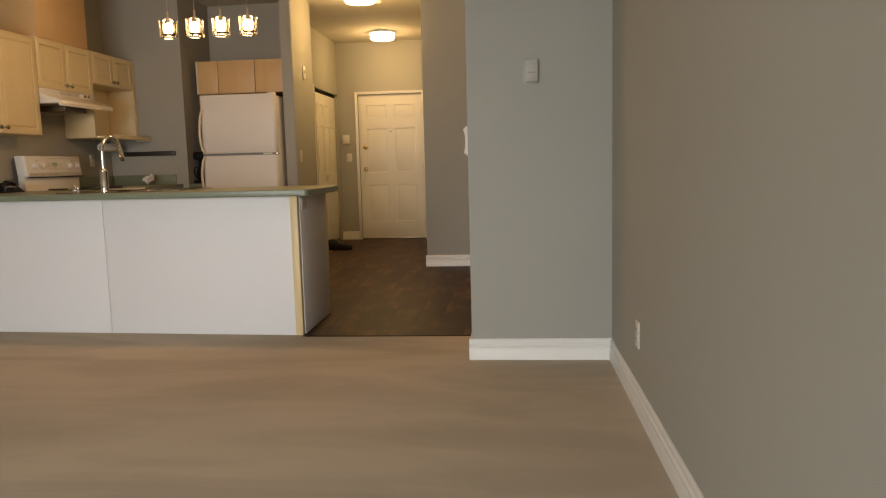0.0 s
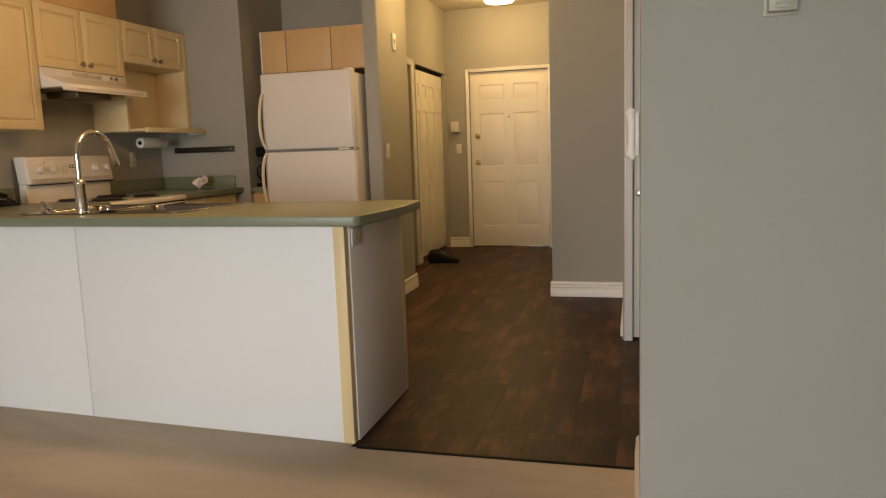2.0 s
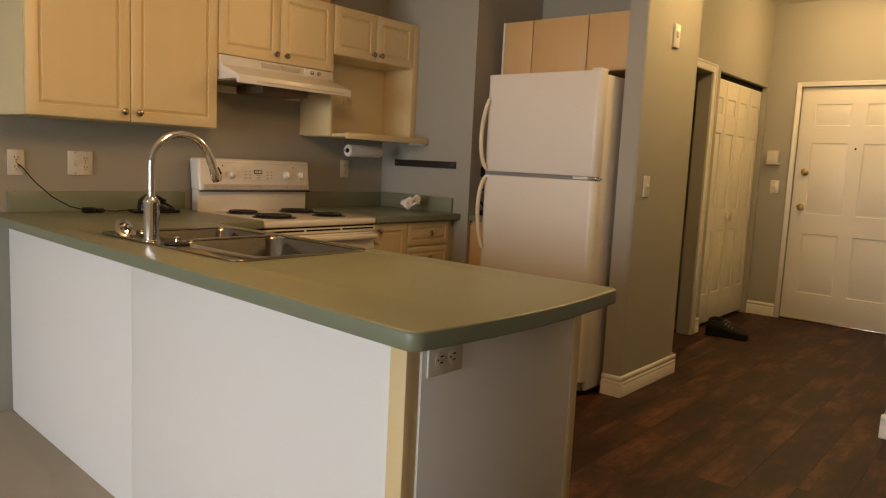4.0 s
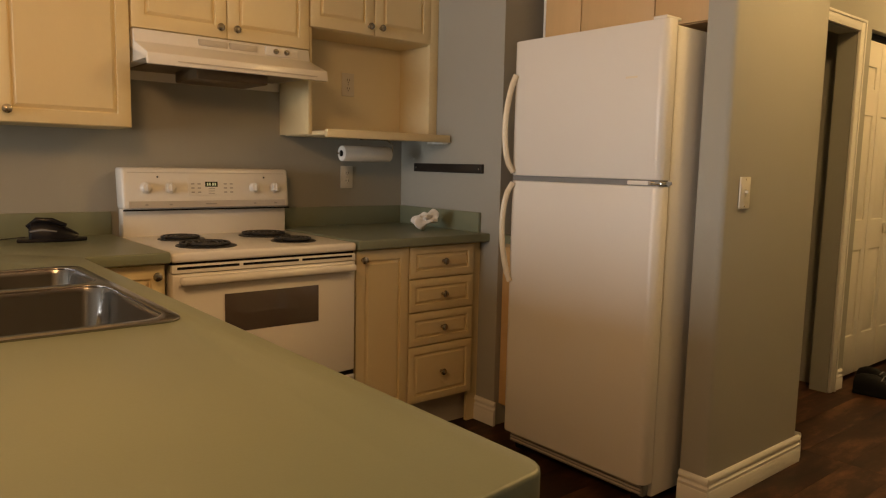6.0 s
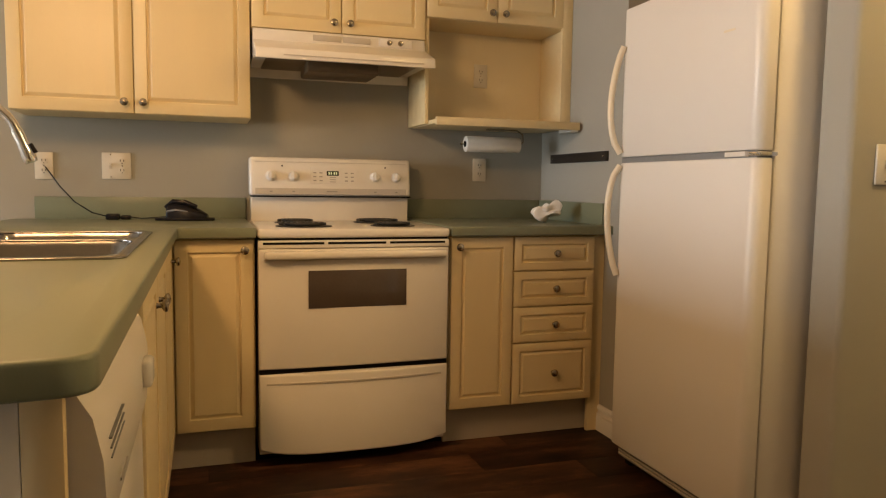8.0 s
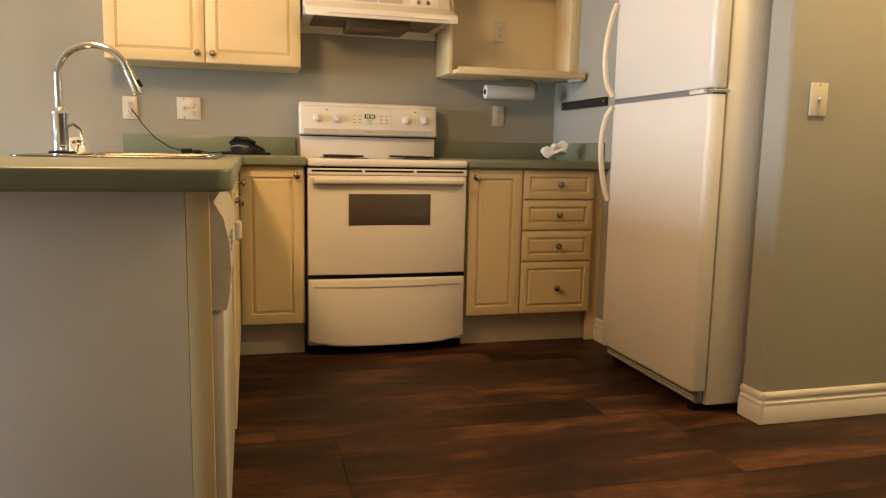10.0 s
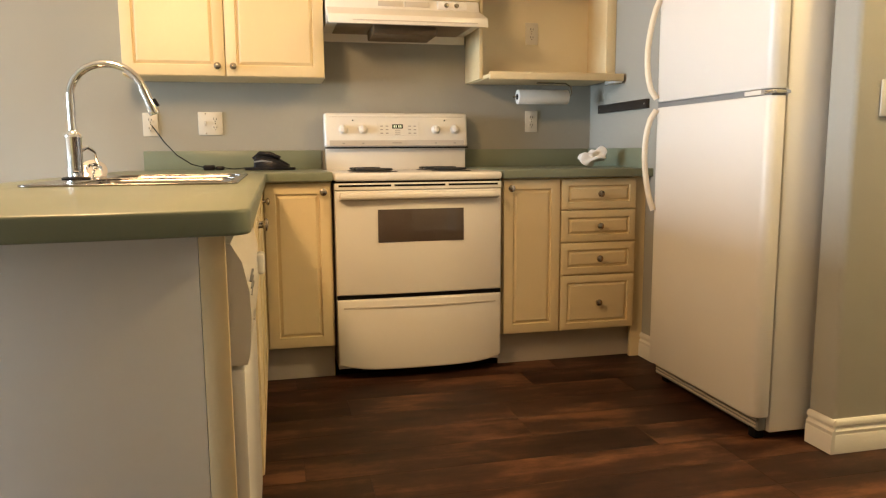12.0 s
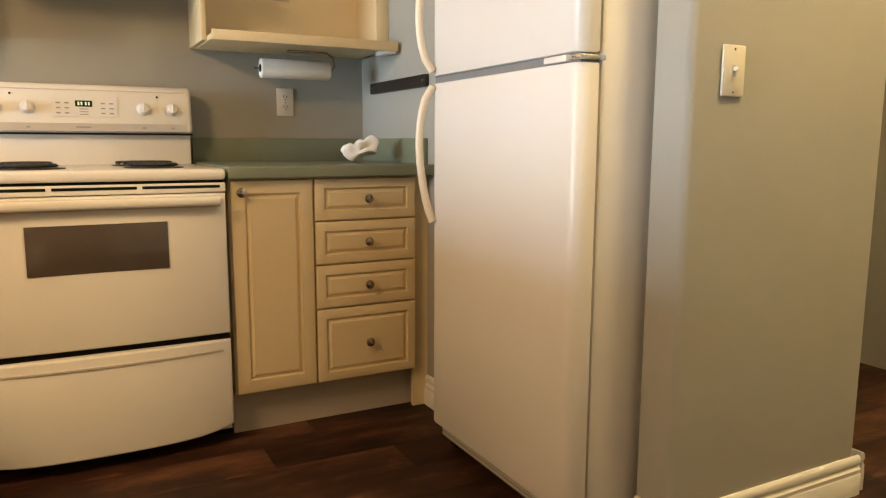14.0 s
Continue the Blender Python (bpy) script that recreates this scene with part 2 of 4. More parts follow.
def panelled(x0, x1, z0, z1, y, t, panels, groove=0.012, depth=0.007, rise=0.03, bevel=0.003):
    """A slab whose front (towards -y, at y) has raised panels, each in a groove. panels: rectangles x0, x1, z0, z1."""
    bm = bmesh.new()
    xs = sorted({x0, x1, *[p[0] for p in panels], *[p[1] for p in panels]})
    zs = sorted({z0, z1, *[p[2] for p in panels], *[p[3] for p in panels]})
    vs = {(i, j): bm.verts.new((a, y, b)) for i, a in enumerate(xs) for j, b in enumerate(zs)}
    inner = []
    for i in range(len(xs) - 1):
        for j in range(len(zs) - 1):
            f = bm.faces.new((vs[i, j], vs[i + 1, j], vs[i + 1, j + 1], vs[i, j + 1]))
            cx, cz = (xs[i] + xs[i + 1]) / 2, (zs[j] + zs[j + 1]) / 2
            if any(p[0] < cx < p[1] and p[2] < cz < p[3] for p in panels):
                inner.append(f)
    front = [f for f in bm.faces]
    # the slab's sides and back
    rim = [e for e in bm.edges if len(e.link_faces) == 1]
    ext = bmesh.ops.extrude_edge_only(bm, edges=rim)
    back = [v for v in ext["geom"] if isinstance(v, bmesh.types.BMVert)]
    for v in back:
        v.co.y = y + t
    loop = [e for e in ext["geom"] if isinstance(e, bmesh.types.BMEdge) and all(abs(v.co.y - y - t) < 1e-6 for v in e.verts)]
    bmesh.ops.edgeloop_fill(bm, edges=loop)
    bmesh.ops.recalc_face_normals(bm, faces=bm.faces[:])
    for f in inner:
        bmesh.ops.inset_individual(bm, faces=[f], thickness=groove * 0.6, depth=-depth)
        bmesh.ops.inset_individual(bm, faces=[f], thickness=groove, depth=0)
        bmesh.ops.inset_individual(bm, faces=[f], thickness=rise, depth=depth * 0.85)
    if bevel:
        edges = [e for e in bm.edges if len(e.link_faces) == 2 and e.calc_face_angle(0) > 1.2 and all(abs(v.co.y - y) < 1e-6 for v in e.verts)
                 and (all(abs(v.co.x - x0) < 1e-6 for v in e.verts) or all(abs(v.co.x - x1) < 1e-6 for v in e.verts) or all(abs(v.co.z - z0) < 1e-6 for v in e.verts) or all(abs(v.co.z - z1) < 1e-6 for v in e.verts))]
        bmesh.ops.bevel(bm, geom=edges, offset=bevel, segments=2, affect="EDGES", profile=0.5)
    return bm


def mesh_of(name, bm, mat, smooth=True):
    me = bpy.data.meshes.new(name)
    bm.normal_update()
    if smooth:
        for f in bm.faces:
            f.smooth = True
        for e in bm.edges:
            if len(e.link_faces) == 2 and e.calc_face_angle(0) > 0.6:
                e.smooth = False
    bm.to_mesh(me)
    bm.free()
    me.materials.append(mat)
    return me


def part(name, bm, mat, parent, label=""):
    ob = new(name, mesh_of(name, bm, mat))
    ob.parent = parent
    return tagged(ob, label=label)


def thing(name, m, label, category, group=""):
    ob = new(name)
    ob.empty_display_size = 0.05
    ob.matrix_world = m
    return tagged(ob, label, category, group)


def single(name, bm, mat, label, category, kind="", m=None):
    ob = new(name, mesh_of(name, bm, mat))
    if m is not None:
        ob.matrix_world = m
    return tagged(ob, label, category, kind=kind)


def structure(name, bm, mat, label, category):
    return single(name, bm, mat, label, category, "structure")


TO_X = lambda x, y, z=0.0: pose(x, y, z, 0, 0, 90)     # local front (-y) faces +x, local x runs along +y
TO_NY = lambda x, y, z=0.0: pose(x, y, z)              # front faces -y
TO_PY = lambda x, y, z=0.0: pose(x, y, z, 0, 0, 180)   # front faces +y
TO_NX = lambda x, y, z=0.0: pose(x, y, z, 0, 0, -90)   # front faces -x

# ---- the plan ----
KX = -3.55           # kitchen back wall
SY = 7.00            # kitchen side wall
AX0, AX1, AY = -2.76, -1.765, 7.72     # fridge alcove
PX, PY0, PY1 = -1.656, 7.043, 7.775      # stub wall beside the fridge
HX0, HX1, HY = -2.0, -0.44, 10.34      # entrance hall
RX, CY, CX = 0.962, 3.88, 0.21         # living room's side wall, return wall
H = 2.80
SOUTH = -3.0
EDGE = 4.42          # carpet meets planks

structure("wall_kitchen_back", boxed(KX - 0.12, KX, SOUTH, SY + 0.12, 0, H), WALL, "painted greige plaster wall behind the stove", "wall")
structure("wall_kitchen_side", boxed(KX, AX0, SY, AY, 0, H), WALL, "painted greige plaster wall beside the counter", "wall")
structure("wall_alcove_back", boxed(KX, AX1, AY, AY + 0.1, 0, H), WALL, "painted greige wall behind the fridge", "wall")
bm = boxed(AX1, PX, PY0, PY1, 0, H)
bullnose = [e for e in bm.edges if abs(e.verts[0].co.z - e.verts[1].co.z) > 1 and e.verts[0].co.x > AX1 + 0.01]
bmesh.ops.bevel(bm, geom=bullnose, offset=0.02, segments=6, affect="EDGES", profile=0.5)
structure("wall_stub", bm, WALL, "painted greige stub wall beside the fridge", "wall")
structure("wall_recess", boxed(HX0 - 0.1, AX1, AY + 0.1, PY1 + 0.04, 0, H), WALL, "painted greige wall of the hall recess", "wall")
OY0, OY1 = 8.15, 8.93   # opening in the hall's side wall
bm = boxed(HX0 - 0.1, HX0, PY1 + 0.04, OY0, 0, H)
box(bm, HX0 - 0.1, HX0, OY0, OY1, 2.03, H)
box(bm, HX0 - 0.1, HX0, OY1, 9.12, 0, H)
box(bm, HX0 - 0.1, HX0, 9.12, 10.31, 2.07, H)
box(bm, HX0 - 0.1, HX0, 10.31, HY, 0, H)
structure("wall_hall_left", bm, WALL, "painted greige hall wall with closet and door openings", "wall")
structure("wall_side_room", boxed(HX0 - 1.0, HX0 - 0.9, PY1, 9.05, 0, H), WALL, "plain wall of the side room", "wall")
structure("wall_closet_back", boxed(HX0 - 0.8, HX0 - 0.7, 9.05, HY, 0, H), WALL, "plain closet back wall", "wall")
structure("wall_closet_side", boxed(HX0 - 0.9, HX0 - 0.1, 9.05, 9.10, 0, H), WALL, "plain partition between closet and side room", "wall")
bm = boxed(HX0 - 1.0, -1.717, HY, HY + 0.12, 0, H)
box(bm, -1.717, -0.785, HY, HY + 0.12, 2.072, H)
box(bm, -0.785, HX1 + 0.12, HY, HY + 0.12, 0, H)
structure("wall_entrance", bm, WALL, "painted greige wall round the entrance door", "wall")
structure("wall_hall_right", boxed(HX1, 0.12, 7.48, HY, 0, H), WALL, "painted greige block wall of the hall", "wall")
structure("wall_passage", boxed(0.12, 0.24, 6.30, 7.60, 0, H), WALL, "painted greige wall beside the bedroom door", "wall")
bm = boxed(0.12, 0.175, 6.22, 6.34, 0, H)
box(bm, 0.175, 0.98, 6.22, 6.34, 2.03, H)
box(bm, 0.98, 1.62, 6.22, 6.34, 0, H)
structure("wall_passage_end", bm, WALL, "painted greige wall round the bedroom door", "wall")
structure("wall_passage_side", boxed(1.50, 1.62, EDGE, 6.22, 0, H), WALL, "painted greige wall closing the passage", "wall")
structure("wall_return", boxed(CX, 1.62, CY, EDGE + 0.02, 0, H, 0.003), WALL, "painted greige return wall with a thermostat", "wall")
structure("wall_living_right", boxed(RX, RX + 0.12, SOUTH, CY, 0, H), WALL, "painted greige living room wall", "wall")
bm = boxed(KX, -2.80, SOUTH - 0.12, SOUTH, 0, H)
box(bm, -2.80, 0.50, SOUTH - 0.12, SOUTH, 2.42, H)
box(bm, 0.50, RX + 0.12, SOUTH - 0.12, SOUTH, 0, H)
box(bm, -2.80, 0.50, SOUTH - 0.12, SOUTH, 0, 0.2)
structure("wall_window", bm, WALL, "painted greige wall round the living room window", "wall")
structure("ceiling", boxed(KX - 0.2, 1.7, SOUTH - 0.2, HY + 0.2, H, H + 0.1), CEIL, "cream painted ceiling with fine texture", "ceiling")

bm = boxed(KX, RX, SOUTH, EDGE, -0.05, 0.004)
box(bm, KX, -0.91, EDGE, 4.61, -0.05, 0.004)
carpet = structure("floor_carpet", bm, CARPET, "beige cut-pile carpet with vacuum marks", "carpet")
floor = structure("floor", boxed(KX, 1.5, EDGE, HY, -0.05, -0.004), DARK, "dark brown wood-look vinyl plank floor", "floor")

# window behind the walk
win = tagged(thing("window_1", pose(-1.15, SOUTH - 0.06, 0.2), "white framed living room window", "window"), kind="structure")
bm = bmesh.new()
for a, b_, c, d in ((-1.65, -1.59, 0, 2.22), (1.59, 1.65, 0, 2.22), (-0.03, 0.03, 0.06, 2.16), (-1.59, 1.59, 0, 0.06), (-1.59, 1.59, 2.16, 2.22)):
    box(bm, a, b_, -0.04, 0.04, c, d, 0.004)
part("window_frame", bm, TRIM, win)
for a, b_ in ((-1.59, -0.03), (0.03, 1.59)):
    p = part("pane", boxed(a, b_, -0.004, 0.004, 0.06, 2.16), WINGLASS, win)
    p.visible_shadow = False


# ---- trim ----
def baseboard(name, p0, p1, normal, height=0.118, label="white moulded baseboard"):
    """A stepped skirting run from p0 to p1 on the plan, standing out along the normal."""
    prof = [(0, 0), (0.015, 0), (0.015, 0.062), (0.0125, 0.066), (0.0135, 0.078), (0.006, 0.086), (0.0055, 0.092), (0.0115, 0.097), (0.012, 0.106), (0.009, 0.113), (0.004, height), (0, height)]
    bm = bmesh.new()
    ends = []
    for p in (p0, p1):
        ends.append([bm.verts.new((p[0] + normal[0] * u, p[1] + normal[1] * u, 0.002 + v)) for u, v in prof])
    n = len(prof)
    for i in range(n):
        bm.faces.new((ends[0][i], ends[0][(i + 1) % n], ends[1][(i + 1) % n], ends[1][i]))
    bm.faces.new(ends[0])
    bm.faces.new(list(reversed(ends[1])))
    bmesh.ops.recalc_face_normals(bm, faces=bm.faces[:])
    return structure(name, bm, TRIM, label, "baseboard")


T = 0.0148
baseboard("baseboard", (RX, SOUTH), (RX, CY - T), (-1, 0))
baseboard("baseboard", (CX - T, CY), (RX, CY), (0, -1))
baseboard("baseboard", (CX, CY), (CX, EDGE + 0.03), (-1, 0))
baseboard("baseboard", (AX1, PY0), (PX + T, PY0), (0, -1))
baseboard("baseboard", (PX, PY0), (PX, PY1 + T), (1, 0))
baseboard("baseboard", (HX0, PY1 + 0.04), (PX, PY1 + 0.04), (0, 1))
baseboard("baseboard", (HX0, 9.0), (HX0, 9.10), (1, 0))
baseboard("baseboard", (HX0, HY), (-1.753, HY), (0, -1))
baseboard("baseboard", (HX1 - T, 7.48), (0.12, 7.48), (0, -1))
baseboard("baseboard", (HX1, 7.48), (HX1, HY), (-1, 0))
baseboard("baseboard", (0.12, 6.30), (0.12, 7.465), (-1, 0))
baseboard("baseboard", (-2.90, SY), (AX0 + T, SY), (0, -1))
baseboard("baseboard", (KX, SOUTH), (KX, 4.44), (1, 0))


def casing(name, m, w, h, width=0.062, label="white painted door casing"):
    """Moulded casing round an opening of w by h; local x along the wall, front towards -y."""
    bm = bmesh.new()
    for a, b_, c, d in ((-width, 0, 0, h + width), (w, w + width, 0, h + width), (0, w, h, h + width)):
        box(bm, a, b_, -0.018, 0, c, d, 0.004)
    for a, b_, c, d in ((-width, -width + 0.014, 0, h + width), (w + width - 0.014, w + width, 0, h + width), (-width + 0.014, w + width - 0.014, h + width - 0.014, h + width)):
        box(bm, a, b_, -0.024, -0.017, c, d, 0.002)
    ob = structure(name, bm, TRIM, label, "door casing")
    ob.matrix_world = m
    return ob


casing("trim_entrance", TO_NY(-1.715, HY - 0.001, 0.002), 0.928, 2.070, 0.037)
casing("trim_side_room", TO_X(HX0 + 0.001, OY0, 0.002), OY1 - OY0, 2.03)
casing("trim_bedroom", TO_NY(0.178, 6.219, 0.002), 0.80, 2.03, 0.046)


# ---- doors ----
def six_panels(x0, x1, h, cols=2):
    gap = 0.115 if cols == 2 else 0.06
    w = (x1 - x0 - gap * (cols + 1)) / cols
    out = []
    for c in range(cols):
        a = x0 + gap + c * (w + gap)
        for z0, z1 in ((0.245, 0.775), (0.955, 1.575), (1.725, h - 0.145)):
            out.append((a, a + w, z0, z1))
    return out


def knob_round(bm, m, r=0.027, length=0.055):
    """A round door knob with its rose; the local z axis stands out from the door."""
    return lathe(bm, m, [(r * 1.15, 0), (r * 1.15, 0.006), (r * 0.5, 0.010), (r * 0.42, length * 0.45), (r * 0.9, length * 0.6), (r, length * 0.8), (r * 0.75, length), (r * 0.1, length * 1.04)], 20)


OUT = Matrix.Rotation(radians(90), 4, "X")   # local z to -y

door = tagged(thing("door_1", TO_NY(-1.711, HY + 0.022, 0.012), "cream six-panel entrance door, closed", "door"), kind="structure")
part("slab", panelled(0, 0.920, 0, 2.054, 0, 0.04, six_panels(0, 0.920, 2.054), groove=0.010, depth=0.008, rise=0.032), DOORPAINT, door)
part("door_knob", knob_round(bmesh.new(), Matrix.Translation((0.082, 0, 1.008)) @ OUT), BRASS, door, "worn brass door knob")
part("deadbolt", lathe(bmesh.new(), Matrix.Translation((0.082, 0, 1.318)) @ OUT, [(0.031, 0), (0.031, 0.010), (0.024, 0.016), (0.012, 0.018), (0.010, 0.030), (0.002, 0.031)]), BRASS, door, "round brass deadbolt")
part("door_viewer", lathe(bmesh.new(), Matrix.Translation((0.46, 0, 1.53)) @ OUT, [(0.009, 0), (0.008, 0.004), (0.003, 0.005)], 12), BLACK, door, "small dark door viewer")
for z in (0.22, 1.02, 1.80):
    part("hinge", lathe(bmesh.new(), Matrix.Translation((0.924, -0.010, z)), [(0.006, -0.05), (0.007, -0.045), (0.007, 0.045), (0.006, 0.05)], 10), BRASS, door, "brass hinge")
part("threshold", boxed(-0.004, 0.924, -0.02, 0.05, -0.010, 0.006, 0.003), KNOB, door, "metal threshold strip")

closet = tagged(thing("door_2", TO_X(HX0 - 0.045, 9.125, 0.03), "cream panelled bifold closet doors, closed", "closet door"), kind="structure")
for k in range(4):
    w = 1.18 / 4
    a = k * w + 0.002
    leaf = part("leaf", panelled(a, a + w - 0.004, 0, 2.0, 0, 0.03, six_panels(a, a + w - 0.004, 2.0, 1), groove=0.008, depth=0.008, rise=0.026), DOORPAINT, closet)
    if k in (1, 2):
        hx = a + (0.04 if k == 2 else w - 0.044)
        part("pull", boxed(hx - 0.012, hx + 0.012, -0.022, -0.001, 0.86, 0.93, 0.004), DOORPAINT, leaf, "small painted pull")
part("track", boxed(0, 1.18, -0.005, 0.05, 2.005, 2.038), DARK, closet, "dark top track")

bed = tagged(thing("door_3", TO_NY(0.182, 6.25, 0.012), "cream panelled bedroom door, closed", "door"), kind="structure")
part("slab", panelled(0, 0.794, 0, 2.01, 0, 0.036, six_panels(0, 0.794, 2.01), groove=0.016, depth=0.010, rise=0.035), DOORPAINT, bed)
part("door_knob", knob_round(bmesh.new(), Matrix.Translation((0.035, 0, 0.87)) @ OUT, 0.018, 0.04), KNOB, bed, "dark metal door knob")


# ---- plates on walls ----
def slots(bm, x, z, y):
    box(bm, x - 0.008, x - 0.0055, y - 0.0012, y, z - 0.002, z + 0.008)
    box(bm, x + 0.0055, x + 0.008, y - 0.0012, y, z - 0.002, z + 0.007)
    box(bm, x - 0.002, x + 0.002, y - 0.0012, y, z - 0.011, z - 0.007)


def outlet(m, label, gangs=("o",), size=(0.072, 0.116)):
    """A wall plate; gangs: o a pair of sockets, s a toggle switch. Local front is -y, its back at y = 0."""
    ob = thing("wall_switch" if gangs == ("s",) else "wall_outlet", m, label, "light switch" if gangs == ("s",) else "outlet")
    w, h = size[0] + 0.046 * (len(gangs) - 1), size[1]
    part("plate", boxed(-w / 2, w / 2, -0.007, 0, -h / 2, h / 2, 0.003), PLATE, ob)
    for i, g in enumerate(gangs):
        x = (i - (len(gangs) - 1) / 2) * 0.046
        if g == "o":
            for dz in (-0.021, 0.021):
                part("socket", lathe(bmesh.new(), Matrix.Translation((x, -0.006, dz)) @ OUT, [(0.0165, 0), (0.0165, 0.0025), (0.015, 0.003)], 18), PLATE, ob)
                s = bmesh.new()
                slots(s, x, dz, -0.0088)
                part("slot", s, DARK, ob, "dark socket slots")
        else:
            part("rocker", boxed(x - 0.006, x + 0.006, -0.008, -0.0065, -0.013, 0.013), APPLGREY, ob)
            b2 = bmesh.new()
            box(b2, x - 0.004, x + 0.004, -0.019, -0.007, -0.001, 0.009, 0.0015)
            part("toggle", b2, PLATE, ob)
        for dz in (-h * 0.42, h * 0.42) if g == "s" else (0,):
            part("screw", cone(bmesh.new(), Matrix.Translation((x, -0.0072, dz)) @ OUT, 0.003, 0.0025, 0.001, 10), KNOB, ob)
    return ob


outlet(TO_NX(RX - 0.001, 3.08, 0.335), "ivory double outlet low on the living room wall")
outlet(TO_X(KX + 0.001, 4.935, 1.170), "ivory combined switch and outlet plate above the counter", ("s", "o"))
outlet(TO_X(KX + 0.001, 4.650, 1.165), "ivory outlet with the phone's cord plugged in")
outlet(TO_X(KX + 0.001, 6.645, 1.185), "ivory double outlet below the open shelf")
outlet(TO_X(KX + 0.0245, 6.634, 1.655), "ivory double outlet inside the open shelf")
outlet(TO_X(PX + 0.001, 7.172, 1.182), "ivory toggle switch on the stub wall", ("s",))
outlet(TO_X(-0.894, 4.560, 0.840) @ Matrix.Rotation(radians(90), 4, "Y"), "white outlet plate mounted sideways on the peninsula's end")
outlet(TO_NY(-1.862, HY - 0.001, 1.187), "ivory toggle switch beside the entrance door", ("s",))
ic = thing("doorbell_chime", TO_NY(-1.888, HY - 0.001, 1.455), "ivory doorbell chime box on the hall wall", "chime")
part("case", boxed(-0.055, 0.04, -0.045, 0, -0.055, 0.055, 0.006), PLATE, ic)
part("lip", boxed(-0.055, 0.055, -0.055, 0, -0.068, -0.057, 0.003), PLATE, ic)
sn = thing("wall_sensor", TO_X(PX + 0.001, 7.402, 2.03), "white sensor plate high on the stub wall", "sensor")
part("case", boxed(-0.035, 0.035, -0.014, 0, -0.065, 0.065, 0.004), PLATE, sn)
part("grille", boxed(-0.018, 0.018, -0.0165, -0.0135, -0.01, 0.025, 0.001), GREYPRINT, sn)
th = thing("thermostat", TO_NY(0.545, CY - 0.001, 1.535), "aged beige wall thermostat with a grey dial strip", "thermostat")
part("base_plate", boxed(-0.040, 0.040, -0.006, 0, -0.062, 0.062, 0.003), STATBEIGE, th)
part("case", boxed(-0.032, 0.036, -0.034, -0.006, -0.055, 0.060, 0.005), STATBEIGE, th)
part("scale", boxed(-0.018, 0.022, -0.0355, -0.0335, -0.012, -0.004), GREYPRINT, th)
part("lever", boxed(-0.016, 0.020, -0.038, -0.033, -0.048, -0.036, 0.002), STATBEIGE, th)
ho = thing("intercom_handset", TO_NX(CX - 0.001, 4.31, 1.20), "white intercom handset hanging on the return wall", "intercom")
part("base", boxed(-0.03, 0.03, -0.014, 0, -0.07, 0.07, 0.005), TRIM, ho)
part("handset", tube(bmesh.new(), [(0, -0.018, -0.080), (0, -0.030, -0.066), (0, -0.027, -0.03), (0, -0.026, 0.03), (0, -0.031, 0.066), (0, -0.020, 0.082)], [0.012, 0.017, 0.012, 0.012, 0.017, 0.012], 12), TRIM, ho)


# ---- cabinet parts ----
def cab_knob(parent, x, y, z):
    """Mushroom knob standing out along -y."""
    return part("knob", lathe(bmesh.new(), Matrix.Translation((x, y, z)) @ OUT, [(0.008, 0), (0.006, 0.004), (0.006, 0.012), (0.013, 0.016), (0.0165, 0.021), (0.015, 0.026), (0.008, 0.029), (0.001, 0.030)], 18), KNOB, parent, "antique nickel knob")


def cab_door(parent, x0, x1, z0, z1, mat, y=0.0, name="door", margin=0.050, knob=None, t=0.02):
    m = min(margin, (x1 - x0) * 0.26, (z1 - z0) * 0.28)
    d = part(name, panelled(x0 + 0.0015, x1 - 0.0015, z0 + 0.0015, z1 - 0.0015, y - t, t, [(x0 + m, x1 - m, z0 + m, z1 - m)], groove=0.005, depth=0.0105, rise=0.018, bevel=0.005), mat, parent)
    if knob:
        cab_knob(d, knob[0], y - t, knob[1])
    return d


def carcass(parent, x0, x1, z0, z1, depth, mat):
    return part("body", boxed(x0, x1, 0.001, depth, z0, z1), mat, parent)


D = 0.285   # wall cabinets: body front this far from the wall
uf = KX + D
# wall cabinets; local x runs along +y from the cabinet's start
wc = thing("wall_cabinet", TO_X(uf, 4.588, 1.375), "cream two-door wall cabinet with raised panels", "wall cabinet", "kitchen wall cabinets")
carcass(wc, 0, 0.905, 0, 0.755, D - 0.002, CREAM)
cab_door(wc, 0, 0.450, 0, 0.755, CREAM, knob=(0.415, 0.045))
cab_door(wc, 0.450, 0.905, 0, 0.755, CREAM, knob=(0.485, 0.045))
wc = thing("wall_cabinet", TO_X(uf, 5.497, 1.755), "cream two-door wall cabinet above the range hood", "wall cabinet", "kitchen wall cabinets")
carcass(wc, 0, 0.764, 0, 0.39, D - 0.002, CREAM)
cab_door(wc, 0, 0.382, 0, 0.39, CREAM, knob=(0.347, 0.042))
cab_door(wc, 0.382, 0.764, 0, 0.39, CREAM, knob=(0.417, 0.042))
wc = thing("wall_cabinet", TO_X(uf, 6.265, 1.385), "cream two-door wall cabinet over an open microwave shelf", "wall cabinet", "kitchen wall cabinets")
W3 = 0.72
part("body", boxed(0.018, W3 - 0.018, 0.001, D - 0.002, 0.475, 0.76), CREAM, wc)
part("side_panel", boxed(0, 0.018, 0.0, D - 0.002, 0, 0.76, 0.001), CREAM, wc)
part("side_panel", boxed(W3 - 0.018, W3, 0.0, D - 0.002, 0, 0.76, 0.001), CREAM, wc)
part("face_strip", boxed(W3 - 0.04, W3 + 0.014, -0.02, 0.0, 0.0, 0.76, 0.002), CREAM, wc)
